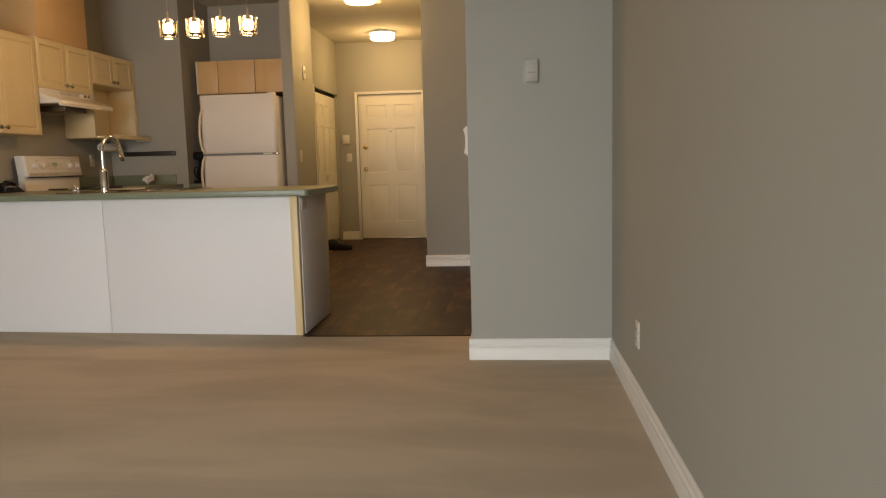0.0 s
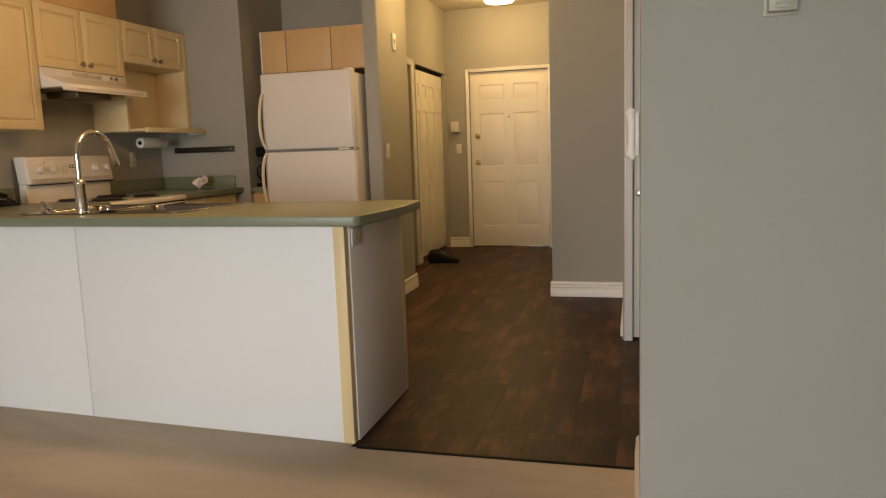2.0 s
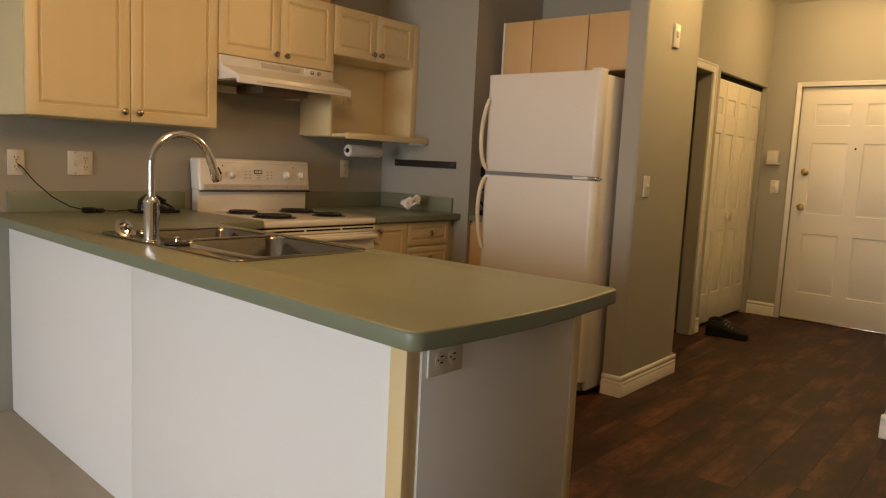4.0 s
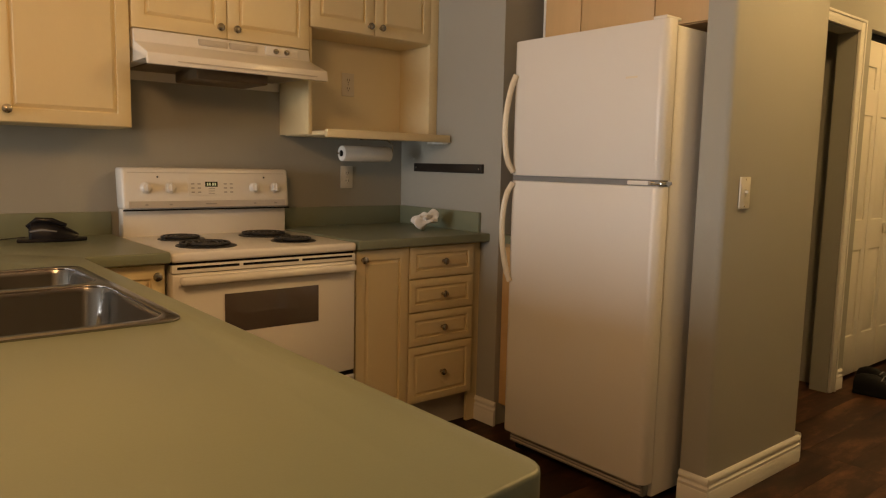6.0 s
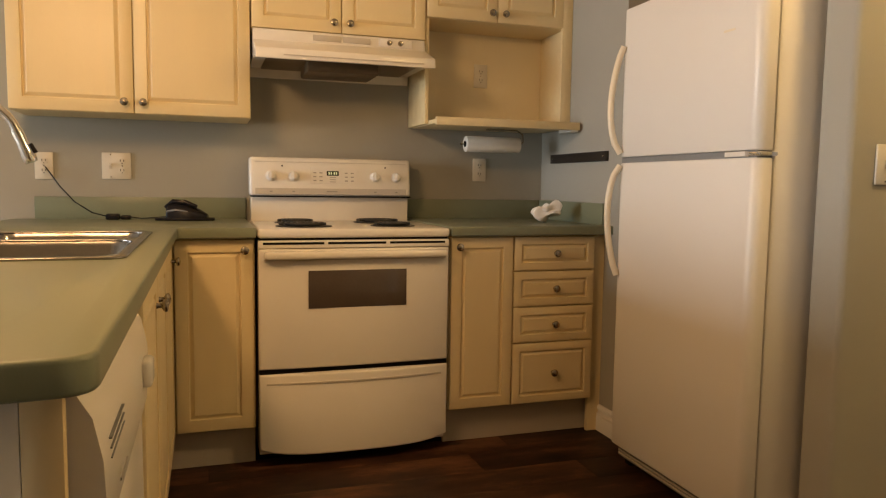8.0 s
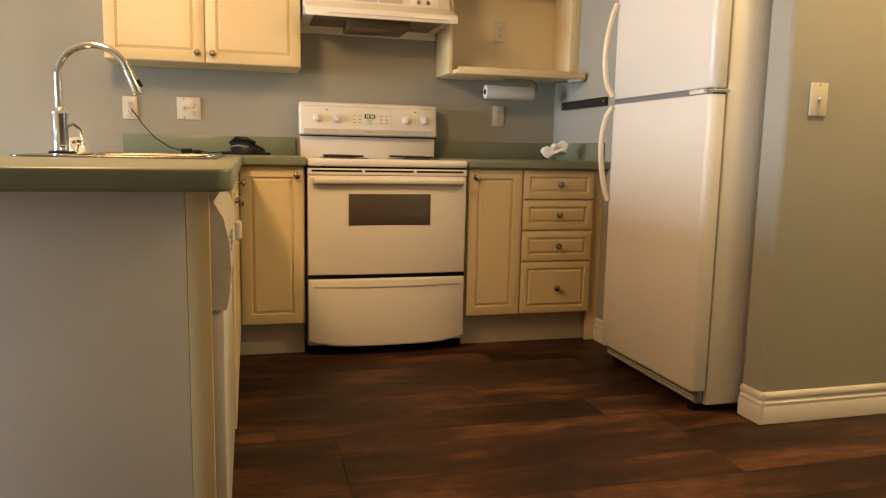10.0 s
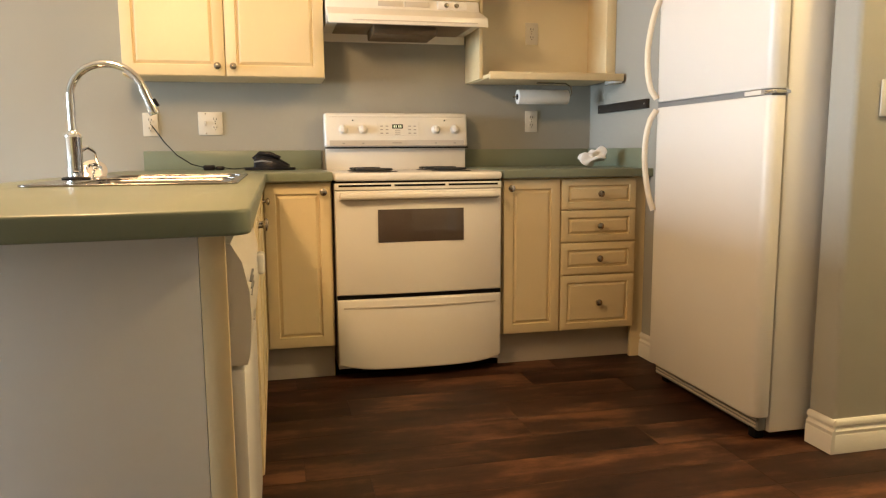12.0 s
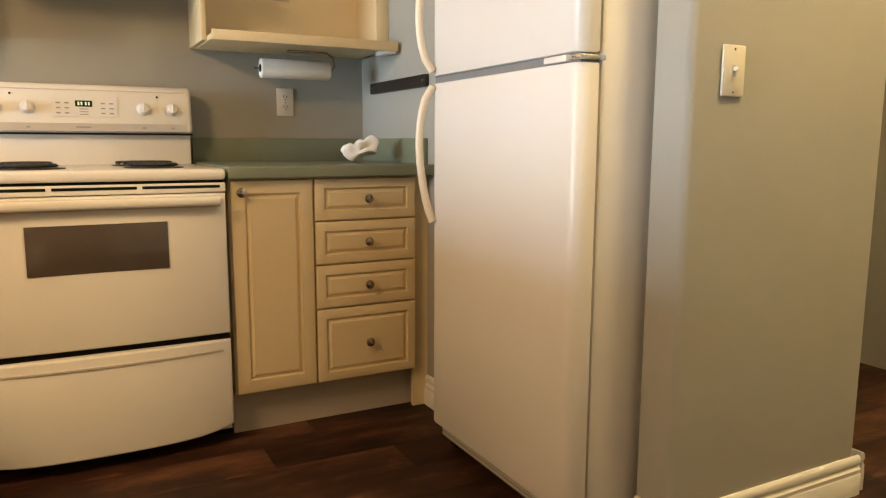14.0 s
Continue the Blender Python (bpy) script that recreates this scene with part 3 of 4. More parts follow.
part("back_panel", boxed(0.018, W3 - 0.018, D - 0.022, D - 0.003, 0, 0.475), CREAMIN, wc)
part("shelf", boxed(0.019, W3 - 0.019, -0.145, D - 0.023, -0.004, 0.016, 0.003), CREAM, wc)
part("shelf_lip", boxed(0.012, W3 - 0.001, -0.150, -0.125, -0.014, 0.022, 0.003), CREAM, wc)
part("shelf_cleat", boxed(W3 - 0.045, W3 - 0.005, -0.14, -0.02, -0.022, -0.005, 0.002), TRIM, wc)
cab_door(wc, 0, 0.345, 0.475, 0.76, CREAM, knob=(0.312, 0.515))
cab_door(wc, 0.345, 0.69, 0.475, 0.76, CREAM, knob=(0.378, 0.515))
# duct cover over the hood cabinet
single("duct_cover", boxed(KX + 0.002, uf + 0.012, 5.53, 6.235, 2.147, H - 0.002, 0.002), MAPLE, "pale maple boxed duct cover above the hood cabinet", "duct cover")

# range hood
hood = thing("range_hood", TO_X(KX + 0.002, 5.503, 1.575), "cream-white slim range hood under its cabinet", "range hood")
bm = bmesh.new()
prof = [(0, 0.178), (-0.305, 0.178), (-0.318, 0.128), (-0.47, 0.072), (-0.475, 0.030), (-0.455, 0.030), (-0.445, 0.052), (-0.03, 0.052), (-0.02, 0.012), (0, 0.012)]
sec = [[bm.verts.new((x, y, z)) for y, z in prof] for x in (0.0, 0.752)]
for i in range(len(prof)):
    j = (i + 1) % len(prof)
    bm.faces.new((sec[0][i], sec[0][j], sec[1][j], sec[1][i]))
bm.faces.new(sec[0]), bm.faces.new(list(reversed(sec[1])))
bmesh.ops.recalc_face_normals(bm, faces=bm.faces[:])
bmesh.ops.bevel(bm, geom=bm.edges[:], offset=0.004, segments=2, affect="EDGES", profile=0.5)
part("shell", bm, APPL, hood)
part("groove", boxed(0.11, 0.70, -0.4768, -0.4735, 0.044, 0.048), APPLGREY, hood)
for k in (0, 1):
    part("vent", boxed(0.25 + k * 0.13, 0.37 + k * 0.13, -0.3185, -0.306, 0.140, 0.165, 0.001), APPLGREY, hood, "grey vent slots")
part("control_plate", boxed(0.54, 0.69, -0.3195, -0.306, 0.135, 0.172, 0.002), APPL, hood)
for k in (0, 1):
    part("control_knob", lathe(bmesh.new(), Matrix.Translation((0.585 + 0.05 * k, -0.319, 0.153)) @ OUT, [(0.012, 0), (0.011, 0.008), (0.004, 0.010)], 14), KNOB, hood)
bm = bmesh.new()
box(bm, 0.22, 0.53, -0.36, -0.12, 0.002, 0.056, 0.008)
box(bm, 0.05, 0.70, -0.43, -0.05, 0.046, 0.054, 0.002)
part("filter", bm, GREASE, hood, "greasy brown hood filter and lamp cover")

# ---- peninsula ----
pen = thing("peninsula_base", pose(0, 0, 0.0), "white-panelled kitchen peninsula with a yellow edge strip", "kitchen island")
PEX, SLANT = -0.900, 0.062      # end of the peninsula; its front runs at a slight angle
CT, CB = 0.938, 0.898


def slanted(bm):
    for v in bm.verts:
        v.co.y += SLANT * (PEX - v.co.x)
    return bm


part("front_panel", slanted(boxed(-2.232, -0.948, 4.450, 4.464, 0.004, CB - 0.001, 0.001)), PANELWHITE, pen)
part("front_panel", slanted(boxed(-3.548, -2.2365, 4.4515, 4.464, 0.004, CB - 0.001, 0.001)), PANELWHITE, pen)
part("corner_strip", boxed(-0.948, -0.901, 4.448, 4.490, 0.004, CB - 0.001, 0.002), EDGEWOOD, pen, "yellow wooden corner strip")
part("end_panel", boxed(-0.910, -0.895, 4.490, 5.118, 0.004, CB - 0.001, 0.001), PANELWHITE, pen)
part("end_strip", boxed(-0.914, -0.8945, 5.119, 5.160, 0.004, CB - 0.001, 0.001), EDGEWOOD, pen, "yellow wooden end strip")
part("carcass", boxed(-3.54, -2.85, 4.64, 5.10, 0.0, CB - 0.001), CREAM, pen)
part("toe_kick", boxed(-2.85, -1.57, 5.08, 5.095, 0.0, 0.16), TOEKICK, pen)
part("back_board", slanted(boxed(-2.85, -0.92, 4.466, 4.476, 0.0, CB - 0.001)), CREAM, pen)

# sink base and dishwasher on the kitchen side; local x runs along -x
sb = thing("sink_cabinet", TO_PY(-1.575, 5.168, 0.0), "cream two-door sink base cabinet", "base cabinet")
part("body", boxed(0.0, 1.25, 0.001, 0.02, 0.16, 0.896), CREAM, sb)
part("side_panel", boxed(0.0, 0.018, 0.02, 0.55, 0.16, 0.896), CREAM, sb)
cab_door(sb, 0.0, 0.42, 0.165, 0.885, CREAM, knob=(0.37, 0.80))
cab_door(sb, 0.42, 0.84, 0.165, 0.885, CREAM, knob=(0.47, 0.80))
cab_door(sb, 0.84, 1.25, 0.165, 0.885, CREAM, knob=(1.21, 0.82))
dw = thing("dishwasher", TO_PY(-0.925, 5.158, 0.0), "white dishwasher with vents beside the peninsula's end", "dishwasher")
part("tub", boxed(0.0, 0.635, 0.02, 0.60, 0.02, 0.84), APPLGREY, dw)
part("door_panel", boxed(0.002, 0.635, -0.024, 0.02, 0.16, 0.655, 0.006), APPL, dw)
cp = bmesh.new()
prof = [(0.02, 0.662), (-0.028, 0.662), (-0.033, 0.680), (-0.038, 0.740), (-0.036, 0.790), (-0.026, 0.840), (-0.008, 0.872), (0.02, 0.878)]
secs = [[cp.verts.new((x, y, z)) for y, z in prof] for x in (0.002, 0.635)]
for i in range(len(prof)):
    j = (i + 1) % len(prof)
    cp.faces.new((secs[0][i], secs[0][j], secs[1][j], secs[1][i]))
cp.faces.new(secs[0]), cp.faces.new(list(reversed(secs[1])))
bmesh.ops.recalc_face_normals(cp, faces=cp.faces[:])
cpanel = part("control_panel", cp, APPL, dw, "white rounded control panel")
for k in range(3):
    part("vent_slot", boxed(0.06, 0.20, -0.0385, -0.034, 0.772 + 0.012 * k, 0.774 + 0.012 * k), GASKET, cpanel)
part("label_bar", boxed(0.16, 0.24, -0.0372, -0.032, 0.704, 0.708), GREYPRINT, cpanel)
part("latch", boxed(0.50, 0.56, -0.054, -0.034, 0.735, 0.785, 0.008, 3), APPL, cpanel, "white door latch")
part("kick_plate", boxed(0.01, 0.63, 0.03, 0.05, 0.02, 0.155, 0.002), TOEKICK, dw)

# ---- worktops ----
def flat_outline(outline, holes, z0, z1, bevel):
    """A slab with rounded edges over an outline on the plan, with holes through it."""
    cu = bpy.data.curves.new("outline", "CURVE")
    cu.dimensions, cu.fill_mode = "2D", "BOTH"
    for pts in (outline, *holes):
        s = cu.splines.new("POLY")
        s.points.add(len(pts) - 1)
        for p, (x, y) in zip(s.points, pts):
            p.co = (x, y, 0, 1)
        s.use_cyclic_u = True
    cu.extrude, cu.bevel_depth, cu.bevel_resolution, cu.offset = (z1 - z0) / 2 - bevel, bevel, 2, -bevel
    tmp = bpy.data.objects.new("outline", cu)
    scene.collection.objects.link(tmp)
    me = bpy.data.meshes.new_from_object(tmp.evaluated_get(bpy.context.evaluated_depsgraph_get()))
    bpy.data.objects.remove(tmp)
    bm = bmesh.new()
    bm.from_mesh(me)
    bmesh.ops.translate(bm, verts=bm.verts[:], vec=(0, 0, (z0 + z1) / 2))
    bmesh.ops.remove_doubles(bm, verts=bm.verts[:], dist=1e-5)
    bpy.data.meshes.remove(me)
    bpy.data.curves.remove(cu)
    return bm


def round_rect(x0, x1, y0, y1, r, n=6):
    out = []
    for cx, cy, a0 in ((x1 - r, y1 - r, 0), (x0 + r, y1 - r, 90), (x0 + r, y0 + r, 180), (x1 - r, y0 + r, 270)):
        for k in range(n + 1):
            a = radians(a0 + 90 * k / n)
            out.append((cx + r * math.cos(a), cy + r * math.sin(a)))
    return out


SX0, SX1, SY0, SY1 = -2.605, -1.725, 4.590, 5.142
end = [(-0.835 + 0.03 * math.sin(radians(a)), 4.397 - 0.03 * math.cos(radians(a))) for a in (0, 30, 60, 90)]
bow = [(-0.805 + 0.028 * math.sin(math.pi * k / 8), 4.397 + 0.77 * k / 8) for k in range(1, 8)]
tip = [(-0.841 + 0.036 * math.cos(radians(a)), 5.169 + 0.036 * math.sin(radians(a))) for a in (0, 18, 36, 54, 72, 90)]
inner = [(-2.795 - 0.025 * math.sin(radians(a)), 5.230 - 0.025 * math.cos(radians(a))) for a in (0, 30, 60, 90)]
single("worktop", flat_outline([(KX + 0.001, 4.520), *end, *bow, *tip, *inner, (-2.82, 5.483), (KX + 0.001, 5.483)], [round_rect(SX0 + 0.012, SX1 - 0.012, SY0 + 0.012, SY1 - 0.012, 0.05)], CB, CT, 0.006),
       COUNTER, "sage green laminate worktop with rounded edges", "worktop")
single("worktop", flat_outline([(KX + 0.001, 6.256), (-2.82, 6.256), (-2.82, SY - 0.001), (KX + 0.001, SY - 0.001)], [], CB, CT, 0.007), COUNTER, "sage green laminate worktop beside the stove", "worktop")
for y0, y1 in ((4.61, 5.483), (6.256, SY - 0.002)):
    single("backsplash", boxed(KX + 0.001, KX + 0.019, y0, y1, CT - 0.002, 1.034, 0.003), COUNTER, "sage green laminate backsplash strip along the wall", "backsplash")
single("backsplash", boxed(KX + 0.020, -2.885, SY - 0.020, SY - 0.001, CT - 0.002, 1.034, 0.003), COUNTER, "sage green laminate backsplash strip on the side wall", "backsplash")

# sink
sink = thing("kitchen_sink", pose(0, 0, 0), "double-bowl stainless steel sink set into the worktop", "sink")
BOWLS = ((-2.575, -2.265, 4.700, 5.117, 0.055), (-2.230, -1.755, 4.700, 5.117, 0.06))
part("rim", flat_outline(round_rect(SX0, SX1, SY0, SY1, 0.045), [round_rect(*b) for b in BOWLS], CT - 0.0005, CT + 0.006, 0.0025), STEEL, sink)
for x0, x1, y0, y1, r in BOWLS:
    bm = bmesh.new()
    rings = []
    for inset, z in ((-0.004, CT + 0.004), (0.004, CT - 0.012), (0.012, CT - 0.15), (0.024, CT - 0.168), (0.05, CT - 0.175)):
        rings.append([bm.verts.new((x, y, z)) for x, y in round_rect(x0 + inset, x1 - inset, y0 + inset, y1 - inset, max(r - inset * 0.4, 0.02))])
    for a, b in zip(rings, rings[1:]):
        for k in range(len(a)):
            bm.faces.new((a[k], b[k], b[(k + 1) % len(a)], a[(k + 1) % len(a)]))
    bm.faces.new(rings[-1])
    bmesh.ops.recalc_face_normals(bm, faces=bm.faces[:])
    for f in bm.faces:
        f.normal_flip()
    part("bowl", bm, STEEL, sink)
    part("drain", lathe(bmesh.new(), pose((x0 + x1) / 2, (y0 + y1) / 2, CT - 0.1748), [(0.042, 0), (0.040, 0.003), (0.030, 0.002), (0.028, 0.001)]), CHROME, sink)

fx, fy, fz = -2.25, 4.612, CT + 0.006
fc = thing("kitchen_faucet", pose(fx, fy, fz), "tall chrome gooseneck faucet with a pull-down head", "faucet")
part("body", lathe(bmesh.new(), pose(0, 0, 0), [(0.030, 0), (0.030, 0.004), (0.025, 0.008), (0.0245, 0.125), (0.027, 0.130), (0.027, 0.138), (0.020, 0.144), (0.0165, 0.150), (0.0155, 0.155)]), CHROME, fc)
arc = [(0, 0, 0.15), (0, 0, 0.20), (0, 0, 0.245)] + [(0.0, 0.112 - 0.112 * math.cos(radians(a)), 0.262 + 0.105 * math.sin(radians(a))) for a in range(0, 166, 11)]
part("spout", tube(bmesh.new(), arc, 0.0125, 16), CHROME, fc)
p1, p0 = Vector(arc[-1]), Vector(arc[-2])
d = (p1 - p0).normalized()
part("spray_head", tube(bmesh.new(), [p1 - d * 0.004, p1 + d * 0.01, p1 + d * 0.035, p1 + d * 0.075, p1 + d * 0.088], [0.0145, 0.0155, 0.0145, 0.019, 0.0165], 16), CHROME, fc)
part("spray_button", tube(bmesh.new(), [p1 + d * 0.04 + Vector((0, 0.016, 0.004)), p1 + d * 0.065 + Vector((0, 0.020, 0.004))], 0.006, 8), BLACK, fc)
part("lever", tube(bmesh.new(), [(0.0, 0.02, 0.09), (-0.02, 0.035, 0.10), (-0.045, 0.05, 0.085), (-0.06, 0.055, 0.05)], [0.008, 0.006, 0.005, 0.006], 10), CHROME, fc)
st = thing("sink_stopper", pose(-2.135, 4.640, CT + 0.006), "black rubber sink stopper beside the faucet", "sink stopper")
part("disc", lathe(bmesh.new(), pose(0, 0, 0), [(0.040, 0), (0.042, 0.004), (0.036, 0.008), (0.012, 0.010)]), BLACK, st)
part("pull", lathe(bmesh.new(), pose(0, 0, 0.0095), [(0.006, 0), (0.005, 0.010), (0.010, 0.014), (0.006, 0.018)], 12), CHROME, st)
sr = thing("sink_strainer", pose(-2.455, 4.622, CT + 0.026, 0, 58, 20), "chrome basket strainer leaning on the sink's rim", "sink strainer")
part("basket", lathe(bmesh.new(), pose(0, 0, 0), [(0.024, -0.022), (0.028, -0.018), (0.030, -0.002), (0.042, 0.0), (0.043, 0.003), (0.028, 0.005), (0.024, -0.012), (0.004, -0.014)]), CHROME, sr)
part("post", lathe(bmesh.new(), pose(0, 0, -0.013), [(0.005, 0), (0.004, 0.028), (0.008, 0.032), (0.004, 0.037)], 12), CHROME, sr)


# ---- base cabinets ----
def drawer(parent, x0, x1, z0, z1):
    return cab_door(parent, x0, x1, z0, z1, CREAM, name="drawer_front", margin=0.034, knob=((x0 + x1) / 2, (z0 + z1) / 2))


bc = thing("base_cabinet", TO_X(-2.875, 6.262, 0.0), "cream base cabinet with one door and four drawers", "base cabinet")
part("body", boxed(0, 0.672, 0.001, 0.66, 0.16, 0.896), CREAM, bc)
part("toe_kick", boxed(0, 0.735, 0.055, 0.075, 0.002, 0.16), TOEKICK, bc)
part("filler", boxed(0.674, 0.737, 0.012, 0.03, 0.002, 0.896), CREAM, bc)
cab_door(bc, 0.002, 0.283, 0.162, 0.893, CREAM, knob=(0.035, 0.852), margin=0.046)
for z0, z1 in ((0.745, 0.893), (0.590, 0.742), (0.432, 0.587), (0.162, 0.429)):
    drawer(bc, 0.287, 0.672, z0, z1)
cc = thing("corner_cabinet", TO_X(-2.875, 5.128, 0.0), "cream corner base cabinet with one narrow door", "base cabinet")
part("body", boxed(0.0, 0.352, 0.001, 0.66, 0.16, 0.896), CREAM, cc)
part("toe_kick", boxed(-0.03, 0.352, 0.055, 0.075, 0.002, 0.16), TOEKICK, cc)
cab_door(cc, 0.062, 0.348, 0.162, 0.893, CREAM, knob=(0.315, 0.852), margin=0.048)


# ---- stove ----
def bulged(x0, x1, z0, z1, yf, t, bulge, bevel=0.008, nx=14):
    """A front panel that swells towards -y in the middle of its width."""
    bm = bmesh.new()
    box(bm, x0, x1, yf, yf + t, z0, z1)
    for k in range(1, nx):
        x = x0 + (x1 - x0) * k / nx
        bmesh.ops.bisect_plane(bm, geom=bm.verts[:] + bm.edges[:] + bm.faces[:], plane_co=(x, 0, 0), plane_no=(1, 0, 0))
    for v in bm.verts:
        if v.co.y < yf + t / 2:
            u = 2 * (v.co.x - x0) / (x1 - x0) - 1
            v.co.y -= bulge * (1 - u * u)
    edges = [e for e in bm.edges if e.calc_face_angle(0) > 0.8 and all(v.co.y < yf + t / 2 for v in e.verts)]
    bmesh.ops.bevel(bm, geom=edges, offset=bevel, segments=3, affect="EDGES", profile=0.5)
    return bm


sv = thing("stove", TO_X(-2.835, 5.488, 0.0), "white electric coil stove with a digital clock", "stove")
part("body", boxed(0.004, 0.756, 0.03, 0.70, 0.05, 0.888), APPL, sv)
part("base", boxed(0.02, 0.74, 0.14, 0.66, 0.0, 0.05), DARK, sv)
bm = boxed(0.0, 0.760, -0.012, 0.64, 0.897, 0.932, 0.012, 3)
part("cooktop", bm, APPL, sv)
# black filler as the shade under the cooktop's edge
part("cooktop_gap_shade", boxed(0.006, 0.754, 0.006, 0.6, 0.886, 0.898), DARK, sv)
part("vent_strip", boxed(0.002, 0.758, -0.006, 0.03, 0.858, 0.888, 0.004), APPL, sv)
for k in range(3):
    part("vent_slot", boxed(0.020 + 0.245 * k, 0.250 + 0.245 * k, -0.0075, -0.004, 0.872, 0.881, 0.0006), DARK, sv)
od = part("oven_door", bulged(0.003, 0.757, 0.392, 0.855, -0.006, 0.035, 0.012), APPL, sv)
part("handle", boxed(0.022, 0.738, -0.052, -0.012, 0.818, 0.848, 0.011, 3), APPL, od)
part("handle_seam", boxed(0.022, 0.738, -0.0185, -0.012, 0.812, 0.818), APPLGREY, od)
part("window", boxed(0.188, 0.576, -0.0190, -0.012, 0.626, 0.772, 0.0008), OVENGLASS, od, "smoked oven window")
# black filler as the shade between oven door and drawer
part("drawer_gap_shade", boxed(0.004, 0.756, 0.004, 0.03, 0.366, 0.394), DARK, sv)
bm = bulged(0.003, 0.757, 0.048, 0.372, -0.006, 0.035, 0.024)
for v in bm.verts:
    if v.co.z < 0.1:
        v.co.z += 0.030 * abs(2 * (v.co.x - 0.38) / 0.754) ** 5
dr = part("drawer", bm, APPL, sv)
part("lip", bulged(0.03, 0.73, 0.332, 0.340, -0.010, 0.012, 0.024, 0.001), APPLGREY, dr)
part("back_riser", boxed(0.012, 0.748, 0.600, 0.66, 0.928, 1.052, 0.006), APPL, sv)
bm = bmesh.new()
box(bm, 0.006, 0.754, 0.568, 0.660, 1.046, 1.222, 0.014, 3)
for v in bm.verts:
    v.co.y += (v.co.z - 1.046) * 0.12
part("backguard", bm, APPL, sv)
LEAN = Matrix.Translation((0, 0.566, 1.046)) @ Matrix.Rotation(math.atan(-0.12), 4, "X")


def on_guard(name, bm, mat, label=""):
    bmesh.ops.transform(bm, matrix=LEAN, verts=bm.verts[:])
    return part(name, bm, mat, sv, label)


on_guard("trim_strip", boxed(0.03, 0.73, -0.001, 0.004, 0.008, 0.036), APPLGREY)
on_guard("guard_seam", boxed(0.008, 0.752, 0.0, 0.01, -0.004, 0.002), DARK)
on_guard("panel_inset", boxed(0.03, 0.73, -0.0006, 0.004, 0.155, 0.157), APPLGREY)
on_guard("control_frame", boxed(0.278, 0.492, -0.0012, 0.004, 0.060, 0.134), APPL)
on_guard("display", boxed(0.352, 0.408, -0.0024, 0.003, 0.096, 0.118), LCDDARK, "dark clock display")
for k, x in enumerate((0.360, 0.370, 0.384, 0.394)):
    on_guard("digit", boxed(x, x + 0.006, -0.0030, -0.0020, 0.101, 0.113), LCD, "green clock digit")
for x in (0.290, 0.318, 0.436, 0.464):
    for z in (0.070, 0.088, 0.106):
        on_guard("button_mark", boxed(x, x + 0.014, -0.0020, 0.002, z, z + 0.005), GREYPRINT)
for z in (0.066, 0.076, 0.086):
    on_guard("button_mark", boxed(0.366, 0.394, -0.0020, 0.002, z, z + 0.003), GREYPRINT)
on_guard("badge", boxed(0.35, 0.40, -0.0022, 0.002, 0.020, 0.025), GREYPRINT)
for x in (0.100, 0.200, 0.580, 0.682):
    kb = lathe(bmesh.new(), Matrix.Translation((x, 0.0, 0.092)) @ OUT, [(0.024, 0), (0.023, 0.004), (0.0195, 0.006), (0.018, 0.020), (0.015, 0.023), (0.001, 0.024)], 20)
    on_guard("control_knob", kb, TRIM, "white control knob")
    on_guard("knob_grip", boxed(x - 0.003, x + 0.003, -0.029, -0.02, 0.076, 0.108, 0.001), TRIM)
    on_guard("knob_mark", boxed(x - 0.006, x + 0.006, -0.0022, 0.002, 0.018, 0.024), GREYPRINT)
for x in (0.150, 0.630):
    on_guard("indicator_lamp", lathe(bmesh.new(), Matrix.Translation((x, 0, 0.138)) @ OUT, [(0.004, 0), (0.003, 0.003), (0.001, 0.004)], 10), DARK)
for cx, cy, r in ((0.195, 0.17, 0.098), (0.565, 0.17, 0.078), (0.195, 0.44, 0.078), (0.565, 0.44, 0.098)):
    b1 = part("burner", lathe(bmesh.new(), pose(cx, cy, 0.931), [(r + 0.016, 0), (r + 0.014, 0.004), (r + 0.004, 0.003), (r * 0.5, 0.0015), (0.004, 0.001)], 32), COIL, sv, "black drip pan")
    sp = [(cx + (0.018 + (r - 0.018) * a / 28) * math.cos(a * 0.8), cy + (0.018 + (r - 0.018) * a / 28) * math.sin(a * 0.8), 0.943) for a in np.linspace(0, 28, 110)]
    part("coil", tube(bmesh.new(), sp, 0.0055, 6), COIL, b1, "black heating coil")

# ---- fridge ----
fr = thing("refrigerator", TO_NY(-2.536, 6.836, 0.0), "white top-freezer refrigerator standing in its alcove", "refrigerator")
FW = 0.747
part("body", boxed(0.004, FW - 0.004, 0.068, 0.72, 0.03, 1.765, 0.008, 2), FRIDGE, fr)


def fridge_door(z0, z1):
    bm = boxed(0.0, FW, 0.0, 0.058, z0, z1)
    tall = [e for e in bm.edges if abs(e.verts[0].co.z - e.verts[1].co.z) > 0.1 and e.verts[0].co.y < 0.01]
    bmesh.ops.bevel(bm, geom=tall, offset=0.034, segments=6, affect="EDGES", profile=0.5)
    rim = [e for e in bm.edges if e.calc_face_angle(0) > 1.2 and abs(e.verts[0].co.z - e.verts[1].co.z) < 0.001]
    bmesh.ops.bevel(bm, geom=rim, offset=0.005, segments=2, affect="EDGES", profile=0.5)
    return bm


